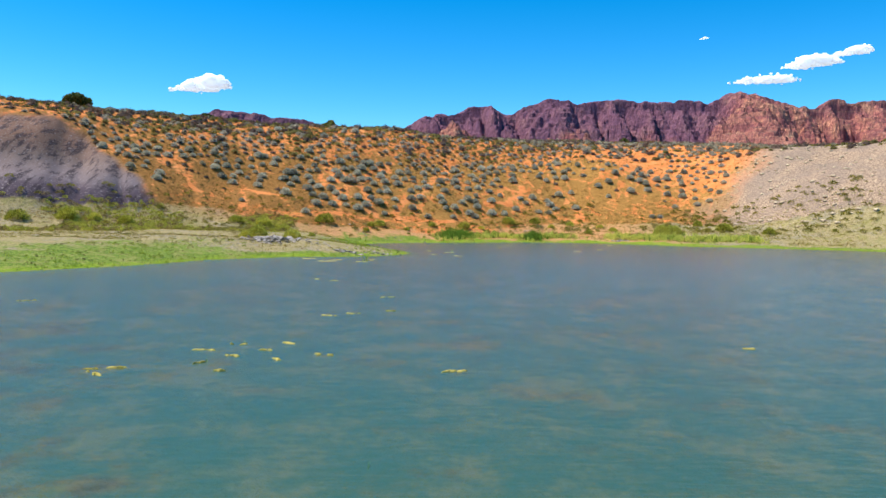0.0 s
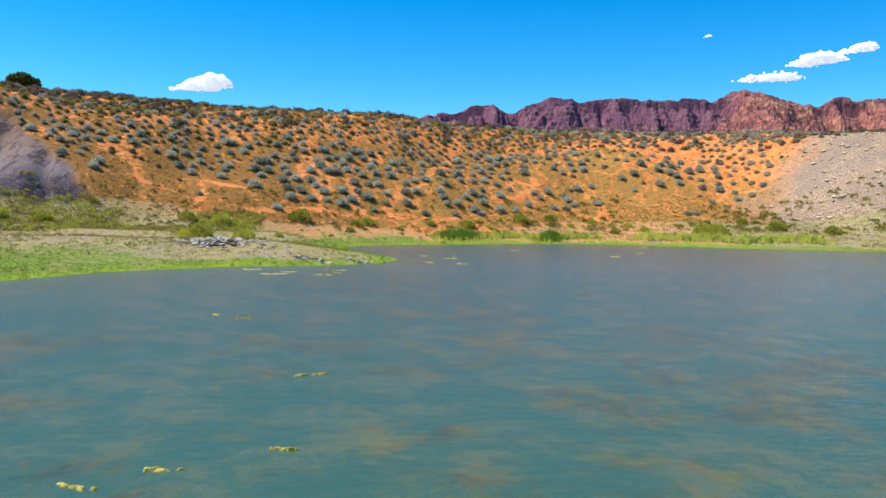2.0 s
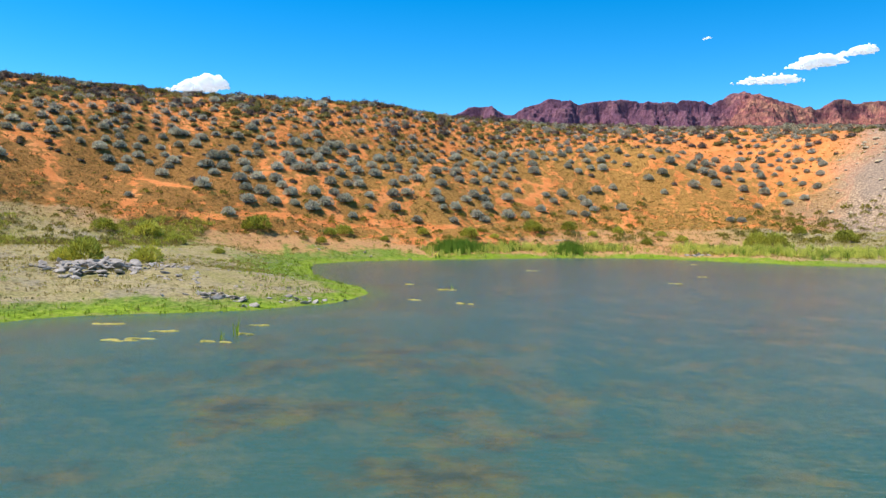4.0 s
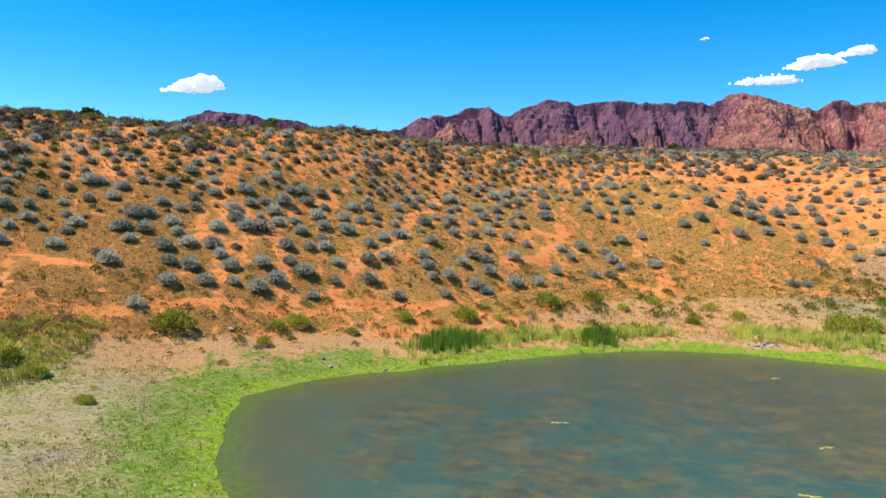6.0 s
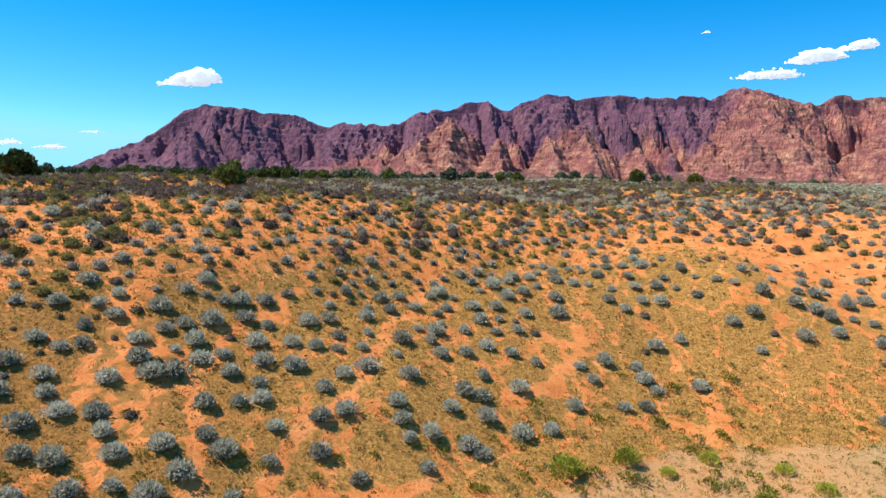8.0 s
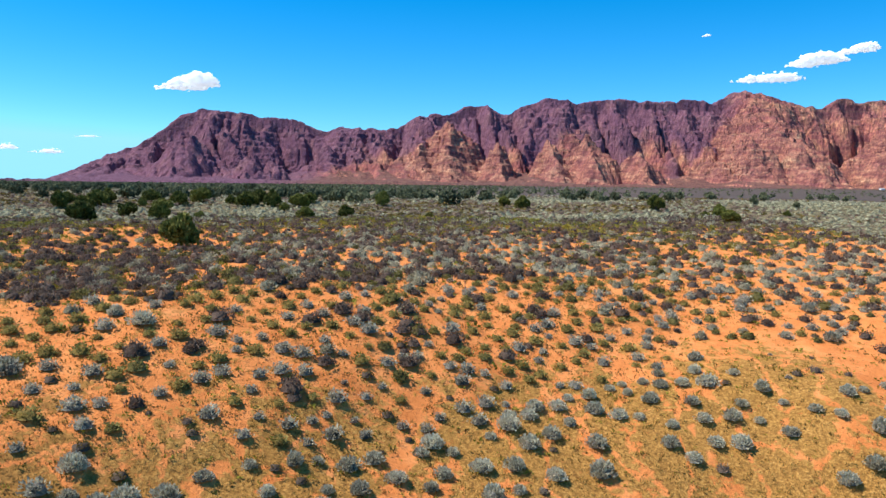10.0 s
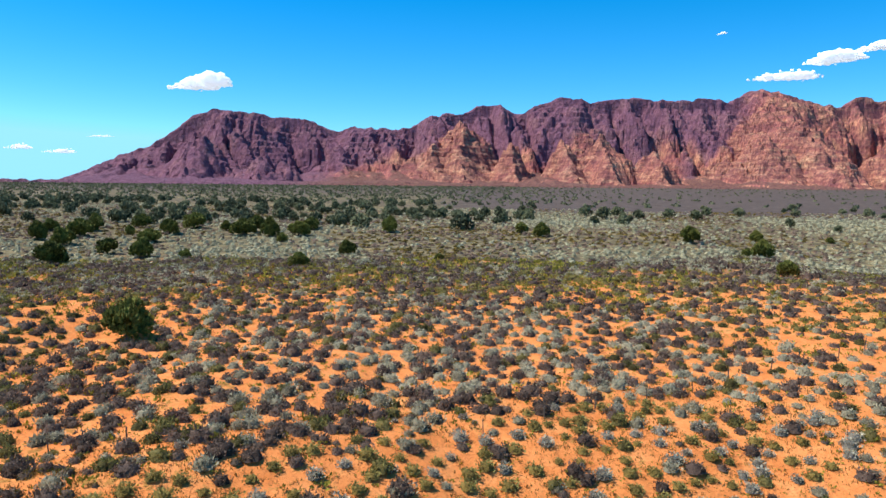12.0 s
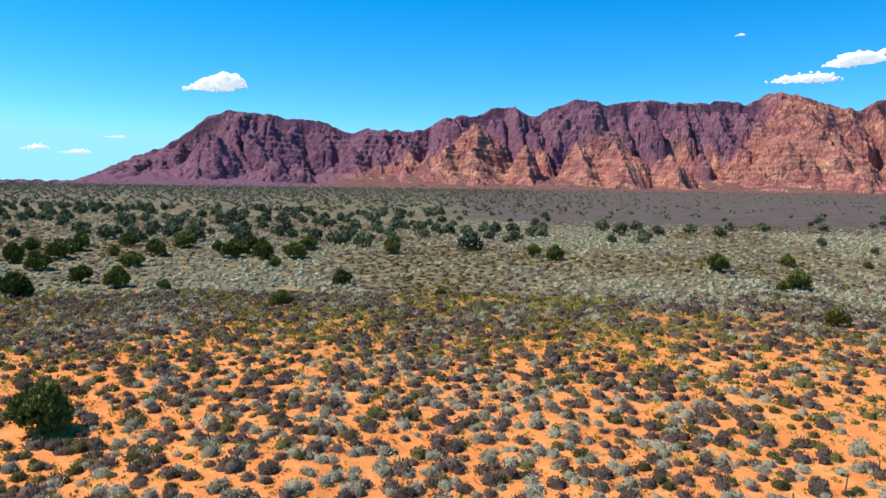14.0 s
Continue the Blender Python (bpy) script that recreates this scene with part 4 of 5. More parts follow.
def build_bank_sage():
    rng = np.random.default_rng(7)
    shapes = [spike_bush(200 + k, 480, True, 0.95, 0.24, 0.066, 0.45, rng.uniform(0.75, 1.0)) for k in range(8)]
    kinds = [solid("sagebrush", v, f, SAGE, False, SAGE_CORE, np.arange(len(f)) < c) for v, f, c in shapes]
    spots = list(BANK_SAGE)
    x, y, r2 = thrown(17, 5200, -74, 72, 112, 228)
    s = bank_s(x, y)
    bare = fbm(x, y, 91, 16, 2)
    ok = (s > 1.0) & (s < 54) & (bare > -0.75) & (trail_mask(x, y) < 0.4) & ~((x > -36) & (x < 60) & (s < 13)) & (grey_west(x, y) < 0.1) & (grey_east(x, y) < 0.3) & ~((x > 10) & (x < 48) & (s < 18) & (r2.random(len(x)) < 0.75))
    ok &= ~((x < -33) & (s < 12) & (r2.random(len(x)) < 0.9))
    order = np.argsort(s)
    for k in order[ok[order]]:
        gap = 2.5 if s[k] < 16 else 2.0 if s[k] < 26 else 1.55
        if min((x[k] - qx) ** 2 + (y[k] - qy) ** 2 for qx, qy in spots) > gap ** 2:
            spots.append((x[k], y[k]))
    for k, (px, py) in enumerate(spots[:298]):
        ob = new("sagebrush", kinds[k % 8])
        r = rng.uniform(0.85, 1.3) if k < len(BANK_SAGE) else rng.uniform(0.6, 1.2)
        ob.matrix_world = Matrix.LocRotScale((px, py, float(height(px, py)) - 0.06), Euler((0, 0, rng.uniform(0, 6.28))), (r, r, r * rng.uniform(0.9, 1.2)))
        tagged(ob, "rounded grey-green sagebrush on red sand bank", "shrub", "sagebrush on the bank")
    rest = np.array(spots[298:]).reshape(-1, 2)
    r = rng.uniform(0.6, 1.15, len(rest))
    tpl = [spike_bush(220 + k, 130, True, 0.95, 0.22, 0.09, 0.4, 1.0, 2, 7, 0.58, True) for k in range(5)]
    i = rng.random(len(rest)) < 0.72 - 0.42 * step(30, 42, bank_s(rest[:, 0], rest[:, 1])) * step(45, 20, rest[:, 0])
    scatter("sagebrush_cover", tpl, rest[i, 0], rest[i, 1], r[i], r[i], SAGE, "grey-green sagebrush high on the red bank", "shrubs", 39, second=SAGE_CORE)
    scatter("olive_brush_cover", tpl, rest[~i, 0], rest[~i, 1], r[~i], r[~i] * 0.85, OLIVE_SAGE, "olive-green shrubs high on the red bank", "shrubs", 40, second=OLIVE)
    return np.array(spots)


def away(x, y, spots, gap):
    keep = np.ones(len(x), bool)
    for px, py in spots:
        keep &= (x - px) ** 2 + (y - py) ** 2 > gap * gap
    return keep


SPOTS = build_bank_sage()


JUNIPERS_WEST = [(-127, 391, 4.5), (-114, 381, 4.8), (-95, 338, 4.6), (-91, 360, 3.5), (-80, 356, 4.7), (-67, 353, 2.2), (-92, 392, 4.0), (-93, 412, 4.0), (-107, 413, 2.6),
                 (-138, 419, 4.0), (-119, 402, 5.0), (-125, 424, 4.4), (-129, 435, 4.2), (-131, 458, 4.5), (-113, 438, 4.4), (-92, 435, 5.2), (-96, 457, 5.0), (-113, 475, 4.2),
                 (-68, 414, 5.2), (-66, 424, 4.8), (-58, 411, 5.0), (-51, 398, 2.4), (-49, 416, 4.6), (-49, 437, 4.2), (-53, 472, 3.8), (-41, 455, 3.8), (-37, 463, 3.8)]
JUNIPERS_EAST = [(-32, 452, 4.6), (-19, 434, 4.6), (-25, 364, 3.4), (-30, 320, 2.7), (1, 341, 1.7), (-78, 428, 3.4), (-16, 545, 4.4), (-29, 552, 4.0), (8, 448, 5.6), (20, 516, 4.2),
                 (29, 530, 4.2), (23, 468, 2.0), (30, 430, 3.1), (36, 421, 4.7), (45, 553, 4.2), (36, 506, 3.8), (77, 567, 4.6), (64, 470, 2.8), (79, 528, 4.6), (97, 578, 4.6),
                 (78, 480, 3.2), (88, 511, 3.0), (100, 541, 3.6), (119, 554, 3.8), (78, 387, 3.9), (116, 431, 3.9), (97, 379, 4.4), (86, 362, 1.9), (73, 307, 2.9), (147, 579, 4.2),
                 (145, 435, 2.0)]
JUNIPERS_RIM = [(-36.5, 245, 4.0), (-74, 240, 4.4), (-90.5, 190, 4.6)]


def build_scrub():
    near = [spike_bush(300 + k, 92, True, 0.85, 0.19, 0.085, 0.35, 1.0, 2, 7, 0.64, True) for k in range(6)]
    twig = [spike_bush(320 + k, 96, True, 0.78, 0.22, 0.075, 0.45, 1.0, 2, 7, 0.62, True) for k in range(6)]
    fine = [spike_bush(310 + k, 130, True, 0.88, 0.19, 0.08, 0.4, 1.0, 2, 7, 0.60, True) for k in range(6)]
    far = [spike_bush(340 + k, 6, True, 0.75, 0.34, 0.2, 0.25, 1.0, 2, 5, 0.66, True) for k in range(5)]
    mid = [spike_bush(350 + k, 44, True, 0.8, 0.22, 0.12, 0.3, 1.0, 2, 6, 0.62, True) for k in range(6)]
    herb = [spike_bush(360 + k, 11, False, 0.7, 0.5, 0.18, 0.5) for k in range(5)]
    # rim and plateau, near part: sage, dark brush and yellow herbs mixed in drifts
    x, y, rng = thrown(23, 20000, -150, 170, 150, 345)
    s = bank_s(x, y)
    wide = np.abs(x) < 98 + (y - 150) * 0.42
    ok = wide & (s > 34) & (grey_west(x, y) < 0.1) & (rng.random(len(x)) < np.interp(s, [34, 44, 60], [0.8, 1.0, 1.0])) & ~((rng.random(len(x)) < 0.32) & (x > 40) & (y < 325)) & away(x, y, SPOTS, 1.3) & away(x, y, [p[:2] for p in JUNIPERS_RIM + [(-30, 320), (73, 307), (1, 341), (-95, 338)]], 3.2)
    x, y = x[ok], y[ok]
    rng = np.random.default_rng(24)
    drift = 0.7 * fbm(x, y, 131, 26, 3) + rng.normal(0, 0.6, len(x))
    right = 0.35 * step(25, 75, x) - 0.12 + 0.25 * np.exp(-((y - 225) / 14) ** 2) - 0.45 * np.exp(-((x - 15) / 45) ** 2 - ((y - 318) / 34) ** 2)
    dark = (rng.random(len(x)) < 0.12 * step(245, 215, y) * step(30, 0, x))
    kind = np.where(drift + right > 0.54, 0, np.where(drift + right > -0.14, 1, np.where(drift + right > -0.60, 3, 2)))
    kind = np.where(dark, 1, kind)
    r = rng.uniform(0.6, 1.35, len(x)) * (0.99 + 0.3 * step(250, 320, y))
    zone = y + 14 * fbm(x, y, 95, 18, 3)
    for k, (tpl, mat, name, label) in enumerate(((near, PLAIN_SAGE, "sagebrush_cover", "many grey-green sagebrush shrubs on the plateau"),
                                                 (twig, BRUSH, "dark_brush_cover", "many dark purplish-brown blackbrush shrubs on the plateau"),
                                                 (herb, HERB, "herb_cover", "many yellow-green herbs between the shrubs"),
                                                 (near, OLIVE_SAGE, "olive_brush_cover", "many dull olive shrubs on the rim"))):
        f = (1.0, 1.15, 0.75, 1.0)[k]
        for j, some in ((0, y < 228), (0, (y >= 228) & (zone < 258)), (1, (y >= 228) & (zone >= 258))):
            i = (kind == k) & some
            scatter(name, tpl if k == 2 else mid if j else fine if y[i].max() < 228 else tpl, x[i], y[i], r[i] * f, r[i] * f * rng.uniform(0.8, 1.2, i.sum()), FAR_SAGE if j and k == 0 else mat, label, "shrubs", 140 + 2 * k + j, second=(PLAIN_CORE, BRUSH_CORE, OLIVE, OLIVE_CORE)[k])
    x, y, rng = thrown(25, 12000, -130, 140, 150, 330)
    ok = (np.abs(x) < 60 + (y - 150) * 0.5) & (bank_s(x, y) > 20) & (grey_west(x, y) < 0.1)
    x, y = x[ok], y[ok]
    i = rng.random(len(x)) < 0.9
    scatter("herb_cover", herb, x[i], y[i], rng.uniform(0.25, 0.6, i.sum()), rng.uniform(0.25, 0.55, i.sum()), HERB, "small yellow-green herbs on red sand", "herbs", 45)
    # far part of the plain
    x, y, rng = thrown(27, 24000, -330, 360, 338, 640)
    ok = (np.abs(x) < 120 + (y - 300) * 0.62) & (rng.random(len(x)) < 1.0 - 0.5 * step(430, 640, y))
    x, y = x[ok], y[ok]
    drift = fbm(x, y, 141, 60, 3) + np.random.default_rng(28).normal(0, 0.35, len(x)) - 0.5 * step(560, 640, y + 0.2 * x) * step(0, 120, x) + 0.55 * step(0, 80, x)
    r = np.random.default_rng(29).uniform(0.75, 1.6, len(x))
    i, j = drift > 0.25, drift < -0.25
    scatter("olive_brush_cover", far, x[j], y[j], r[j], r[j] * 0.8, OLIVE, "olive brush cover on the far plain", "shrubs", 146, second=OLIVE)
    k = ~i & ~j
    scatter("sagebrush_cover", far, x[i], y[i], r[i], r[i] * 0.9, FAR_SAGE, "grey-green sagebrush cover on the far plain", "shrubs", 46, second=FAR_SAGE)
    scatter("dark_brush_cover", far, x[k], y[k], r[k], r[k] * 0.8, BRUSH, "dark brush cover on the far plain", "shrubs", 47, second=BRUSH)
    # low dry grass over the bank
    tuft = [blade_tuft(380 + k, 6, 0.8, 0.9, 0.10) for k in range(5)]
    x, y, rng = thrown(31, 62000, -95, 105, 105, 235)
    s = bank_s(x, y)
    ok = (s > -7) & (s < 62) & (trail_mask(x, y) < 0.3) & (fbm(x, y, 83, 30, 3) + rng.normal(0, 0.25, len(x)) > -0.15) & (grey_west(x, y) < 0.15) & (grey_east(x, y) < 0.6)
    ok &= np.abs(grid_noise(x + 0.35 * y, 0.22 * y, 81, 9.0)) > 0.06
    ok &= ~((x > 46) & (s > 12) & (rng.random(len(x)) < 0.8))
    x, y = x[ok], y[ok]
    scatter("dry_grass", tuft, x, y, rng.uniform(0.22, 0.55, len(x)), rng.uniform(0.16, 0.42, len(x)), TUFT, "short dry yellow-brown grass on the red bank", "grass", 48, 0.0)
    # seedlings and small herbs over the whole bank
    x, y, rng = thrown(35, 16000, -90, 90, 100, 225)
    s = bank_s(x, y)
    ok = (s > -4) & (s < 48) & (grey_west(x, y) < 0.15) & (grey_east(x, y) < 0.7) & (fbm(x, y, 157, 12, 3) + rng.normal(0, 0.3, len(x)) > -0.1)
    x, y = x[ok], y[ok]
    r = rng.uniform(0.12, 0.42, len(x))
    i = rng.random(len(x)) < 0.65
    scatter("olive_brush_cover", herb, x[i], y[i], r[i], r[i], OLIVE, "tiny olive seedlings over the bank", "herbs", 152)
    scatter("herb_cover", herb, x[~i], y[~i], r[~i] * 0.8, r[~i] * 0.8, HERB, "tiny yellow-green herbs over the bank", "herbs", 153)
    # sparse dark brush low on the bank and over the west shoulder
    x, y, rng = thrown(33, 6500, -120, 120, 95, 225)
    s = bank_s(x, y)
    ok = (s > 8) & (s < 60) & (rng.random(len(x)) < 0.10 + 0.9 * step(-35, -60, x) + 0.7 * step(-14, -38, x) * step(12, 24, s) + 0.6 * step(20, 34, s) * step(25, 5, x) + 0.2 * step(26, 40, s)) & (grey_west(x, y) < 0.2) & (grey_east(x, y) < 0.5) & away(x, y, SPOTS, 1.4)
    x, y = x[ok], y[ok]
    lot = rng.random(len(x))
    r = rng.uniform(0.35, 0.9, len(x))
    i, j, k = lot < 0.3, (lot >= 0.3) & (lot < 0.5), lot >= 0.5
    scatter("dark_brush_cover", twig, x[i], y[i], r[i], r[i], BRUSH, "dark twiggy brush scattered over the bank", "shrubs", 49)
    scatter("sagebrush_cover", near, x[j], y[j], r[j], r[j], SAGE, "small sagebrush scattered over the bank", "shrubs", 50)
    scatter("olive_brush_cover", twig, x[k], y[k], r[k], r[k], OLIVE, "dull olive brush scattered over the bank", "shrubs", 51)


build_scrub()


def build_shore():
    # green fringe
    tuft = [blade_tuft(400 + k, 6, 1.0, 0.9, 0.10) for k in range(5)]
    x, y, rng = thrown(51, 60000, -75, 100, 45, 168)
    d = shore_distance(x, y)
    ok = (d > -0.15) & (d < 4.5 + 5 * step(0, -8, x) * step(96, 108, y) + 9 * step(-20, -30, x) + 2.5 * fbm(x, y, 87, 6, 2)) & (rng.random(len(x)) < np.interp(d, [0, 4, 10, 14], [1, 0.75, 0.4, 0.25]))
    x, y, d = x[ok], y[ok], d[ok]
    r = rng.uniform(0.12, 0.26, len(x))
    patch = fbm(x, y, 177, 5, 3) + rng.normal(0, 0.25, len(x)) + 0.25 * (1 - step(0, 1.5, d)) + 0.3 * step(-8, 2, x)
    tall = r * rng.uniform(0.6, 1.3, len(x))
    i, j = patch > 0.0, (patch <= 0.0) & (patch > -0.35)
    scatter("shore_grass", tuft, x[i], y[i], r[i], tall[i], LUSH, "bright green grass fringe along the pond", "grass", 52, 0.0)
    scatter("shore_grass", tuft, x[j], y[j], r[j], tall[j] * 0.8, OLIVE_SAGE, "yellow-green grass patches along the pond", "grass", 65, 0.0)
    # taller rank weeds in the fringe
    rank = [spike_bush(450 + k, 40, False, 0.9, 0.4, 0.06, 0.8) for k in range(4)]
    x, y, rng = thrown(66, 1500, -60, 0, 60, 135)
    d = shore_distance(x, y)
    ok = (d > 0.3) & (d < 12) & (rng.random(len(x)) < 0.3 + 0.7 * (np.hypot((x + 27) / 4, (y - 92.5) / 2.5) < 1) + 0.6 * (np.hypot(x + 8.5, y - 105.8) < 3)) & (fbm(x, y, 179, 6, 2) > -0.25)
    x, y = x[ok], y[ok]
    r = rng.uniform(0.15, 0.5, len(x))
    scatter("tall_weeds", rank, x, y, r, r * 0.9, LUSH, "leafy green weeds standing in the shore grass", "weeds", 67)
    # straw and green weeds at the west foot
    low = [spike_bush(440 + k, 60, False, 0.8, 0.45, 0.06, 0.9) for k in range(4)]
    x, y, rng = thrown(61, 4600, -80, -26, 92, 146)
    d, s = shore_distance(x, y), bank_s(x, y)
    ok = (d > 9) & (s > -20) & (s < 1) & (fbm(x, y, 155, 9, 2) > -0.25)
    x, y = x[ok], y[ok]
    r = rng.uniform(0.3, 0.8, len(x))
    i = rng.random(len(x)) < 0.35
    scatter("tall_weeds", low, x[i], y[i], r[i], r[i], STRAW, "straw-yellow tall weeds on the west bench", "weeds", 62)
    scatter("tall_weeds", low, x[~i], y[~i], r[~i], r[~i], SHRUB, "green-yellow tall weeds on the west bench", "weeds", 63)
    # small olive shrubs along the foot of the bank
    low = [spike_bush(430 + k, 70, False, 0.8, 0.4, 0.08, 0.6) for k in range(5)]
    x, y, rng = thrown(58, 3600, -70, 100, 100, 190)
    d, s = shore_distance(x, y), bank_s(x, y)
    ok = (d > 5) & (s > -17) & (s < 6) & (rng.random(len(x)) < 0.8 + 0.2 * step(5, 20, x)) & (fbm(x, y, 153, 10, 2) > -0.4)
    x, y = x[ok], y[ok]
    r = rng.uniform(0.25, 0.75, len(x)) * (1 + 0.4 * step(5, 15, x))
    i = rng.random(len(x)) < 0.65
    scatter("low_shrubs", low, x[i], y[i], r[i], r[i], HERB, "low olive-green shrubs at the foot of the bank", "shrubs", 59)
    scatter("low_shrubs", low, x[~i], y[~i], r[~i], r[~i], OLIVE_SAGE, "low olive shrubs at the foot of the bank", "shrubs", 60)
    # reed belt on the far bank
    reed = [blade_tuft(420 + k, 18, 1.0, 0.45, 0.034) for k in range(6)]
    x, y, rng = thrown(53, 16000, -6, 62, 136, 172)
    d = shore_distance(x, y)
    belt = np.exp(-((d - 5.6) / 1.3) ** 2) * step(-2, 3, x) * (1 - step(25, 31, x)) + 0.8 * np.exp(-((d - 7.5) / 2.0) ** 2) * step(33, 36, x)
    thick = 0.9 * np.exp(-(((x - 3.0) / 3.2) ** 2 + ((d - 5.0) / 2.2) ** 2)) + 0.9 * np.exp(-(((x - 19.0) / 1.9) ** 2 + ((d - 3.6) / 2.2) ** 2))
    ok = rng.random(len(x)) < np.clip(1.0 * belt + thick, 0, 1) * (d > -0.3)
    x, y, thick = x[ok], y[ok], thick[ok]
    wide, tall = rng.uniform(0.5, 1.0, len(x)), rng.uniform(0.5, 1.15, len(x))
    i = (thick > 0.25) | (rng.random(len(x)) < 0.18)
    scatter("reeds", reed, x[i], y[i], wide[i], tall[i] * (1 + 1.1 * thick[i]), REED, "tall dark green reeds in clumps on the shore", "reeds", 54, 0.0)
    scatter("reeds", reed, x[~i], y[~i], wide[~i], tall[~i], SEDGE, "pale yellow-green sedge in a belt on the shore", "reeds", 64, 0.0)
    tuft = [spike_bush(410 + k, 16, False, 0.6, 0.45, 0.07, 0.5) for k in range(5)]
    # straw-coloured weeds on the silt bench
    x, y, rng = thrown(55, 26000, -70, 100, 85, 185)
    d, s = shore_distance(x, y), bank_s(x, y)
    ok = (d > 4) & (s < 1) & (fbm(x, y, 151, 8, 3) + rng.normal(0, 0.3, len(x)) > -0.1 - 0.3 * step(-10, -30, x) - 0.3 * step(0, 10, x))
    x, y = x[ok], y[ok]
    r = rng.uniform(0.12, 0.42, len(x)) * (1 + 0.5 * step(5, 15, x))
    i = rng.random(len(x)) < 0.5
    scatter("bench_weeds", tuft, x[i], y[i], r[i], r[i], STRAW, "straw-coloured weeds on the silt bench", "weeds", 56)
    scatter("bench_weeds", tuft, x[~i], y[~i], r[~i], r[~i] * 1.1, HERB, "green weeds on the silt bench", "weeds", 57)


build_shore()


# ---- junipers ----
def juniper_crown(seed, tufts, slim, coarse):
    rng = np.random.default_rng(seed)
    V, F = [], []
    lobes = [(0, 0, 0.6, 0.62)] + [(0.5 * math.cos(k * 1.05 + seed), 0.5 * math.sin(k * 1.05 + seed), rng.uniform(0.35, 0.75), rng.uniform(0.38, 0.52)) for k in range(6)]
    lobes += [(rng.uniform(-0.15, 0.15), rng.uniform(-0.2, 0.2), 0.9, 0.45)]
    for k in range(tufts):
        lx, ly, lz, lr = lobes[k % len(lobes)]
        n = rng.normal(0, 1, 3)
        n /= np.linalg.norm(n)
        n[2] = n[2] if n[2] > -0.55 else -n[2]
        p = np.array([lx, ly, lz]) + n * lr * rng.uniform(0.72, 1.0)
        p[2] = max(p[2], 0.07)
        ahead = n + np.array([0, 0, 0.55]) + rng.normal(0, 0.25, 3)
        ahead /= np.linalg.norm(ahead)
        side = np.cross(ahead, rng.normal(0, 1, 3))
        side /= np.linalg.norm(side)
        up = np.cross(side, ahead)
        q, ln, wd = len(V), 0.17 * coarse * rng.uniform(0.6, 1.2), 0.10 * coarse * rng.uniform(0.7, 1.3)
        V += [tuple(p + wd * (math.cos(t) * side + math.sin(t) * up)) for t in (0, 2.1, 4.2)] + [tuple(p + ahead * ln)]
        F += [(q, q + 1, q + 3), (q + 1, q + 2, q + 3), (q + 2, q, q + 3), (q, q + 2, q + 1)]
    V = np.array(V, np.float32)
    V[:, :2] *= slim
    return V, np.array(F, np.int32)


def trunk_mesh(seed):
    rng = np.random.default_rng(seed)
    bm = bmesh.new()

    def limb(a, b, r0, r1):
        a, b = Vector(a), Vector(b)
        turn = (b - a).to_track_quat("Z", "Y").to_matrix()
        rings = []
        for k in range(4):
            t = k / 3
            c = a.lerp(b, t) + Vector(rng.normal(0, 0.015, 3))
            rings.append([bm.verts.new(c + turn @ Vector((math.cos(w), math.sin(w), 0)) * (r0 + (r1 - r0) * t) * rng.uniform(0.85, 1.15)) for w in np.arange(7) * 2 * math.pi / 7])
        for p, q in zip(rings, rings[1:]):
            for k in range(7):
                bm.faces.new((p[k], p[(k + 1) % 7], q[(k + 1) % 7], q[k]))
        bm.faces.new(rings[-1])

    limb((0, 0, -0.08), (0.02, 0.01, 0.55), 0.085, 0.05)
    for k in range(5):
        w = k * 1.26 + seed
        limb((0, 0, 0.12 + 0.06 * k), (0.4 * math.cos(w), 0.4 * math.sin(w), 0.45 + 0.07 * k), 0.04, 0.014)
    me = bpy.data.meshes.new("trunk")
    bm.to_mesh(me)
    bm.free()
    me.materials.append(BARK)
    return me


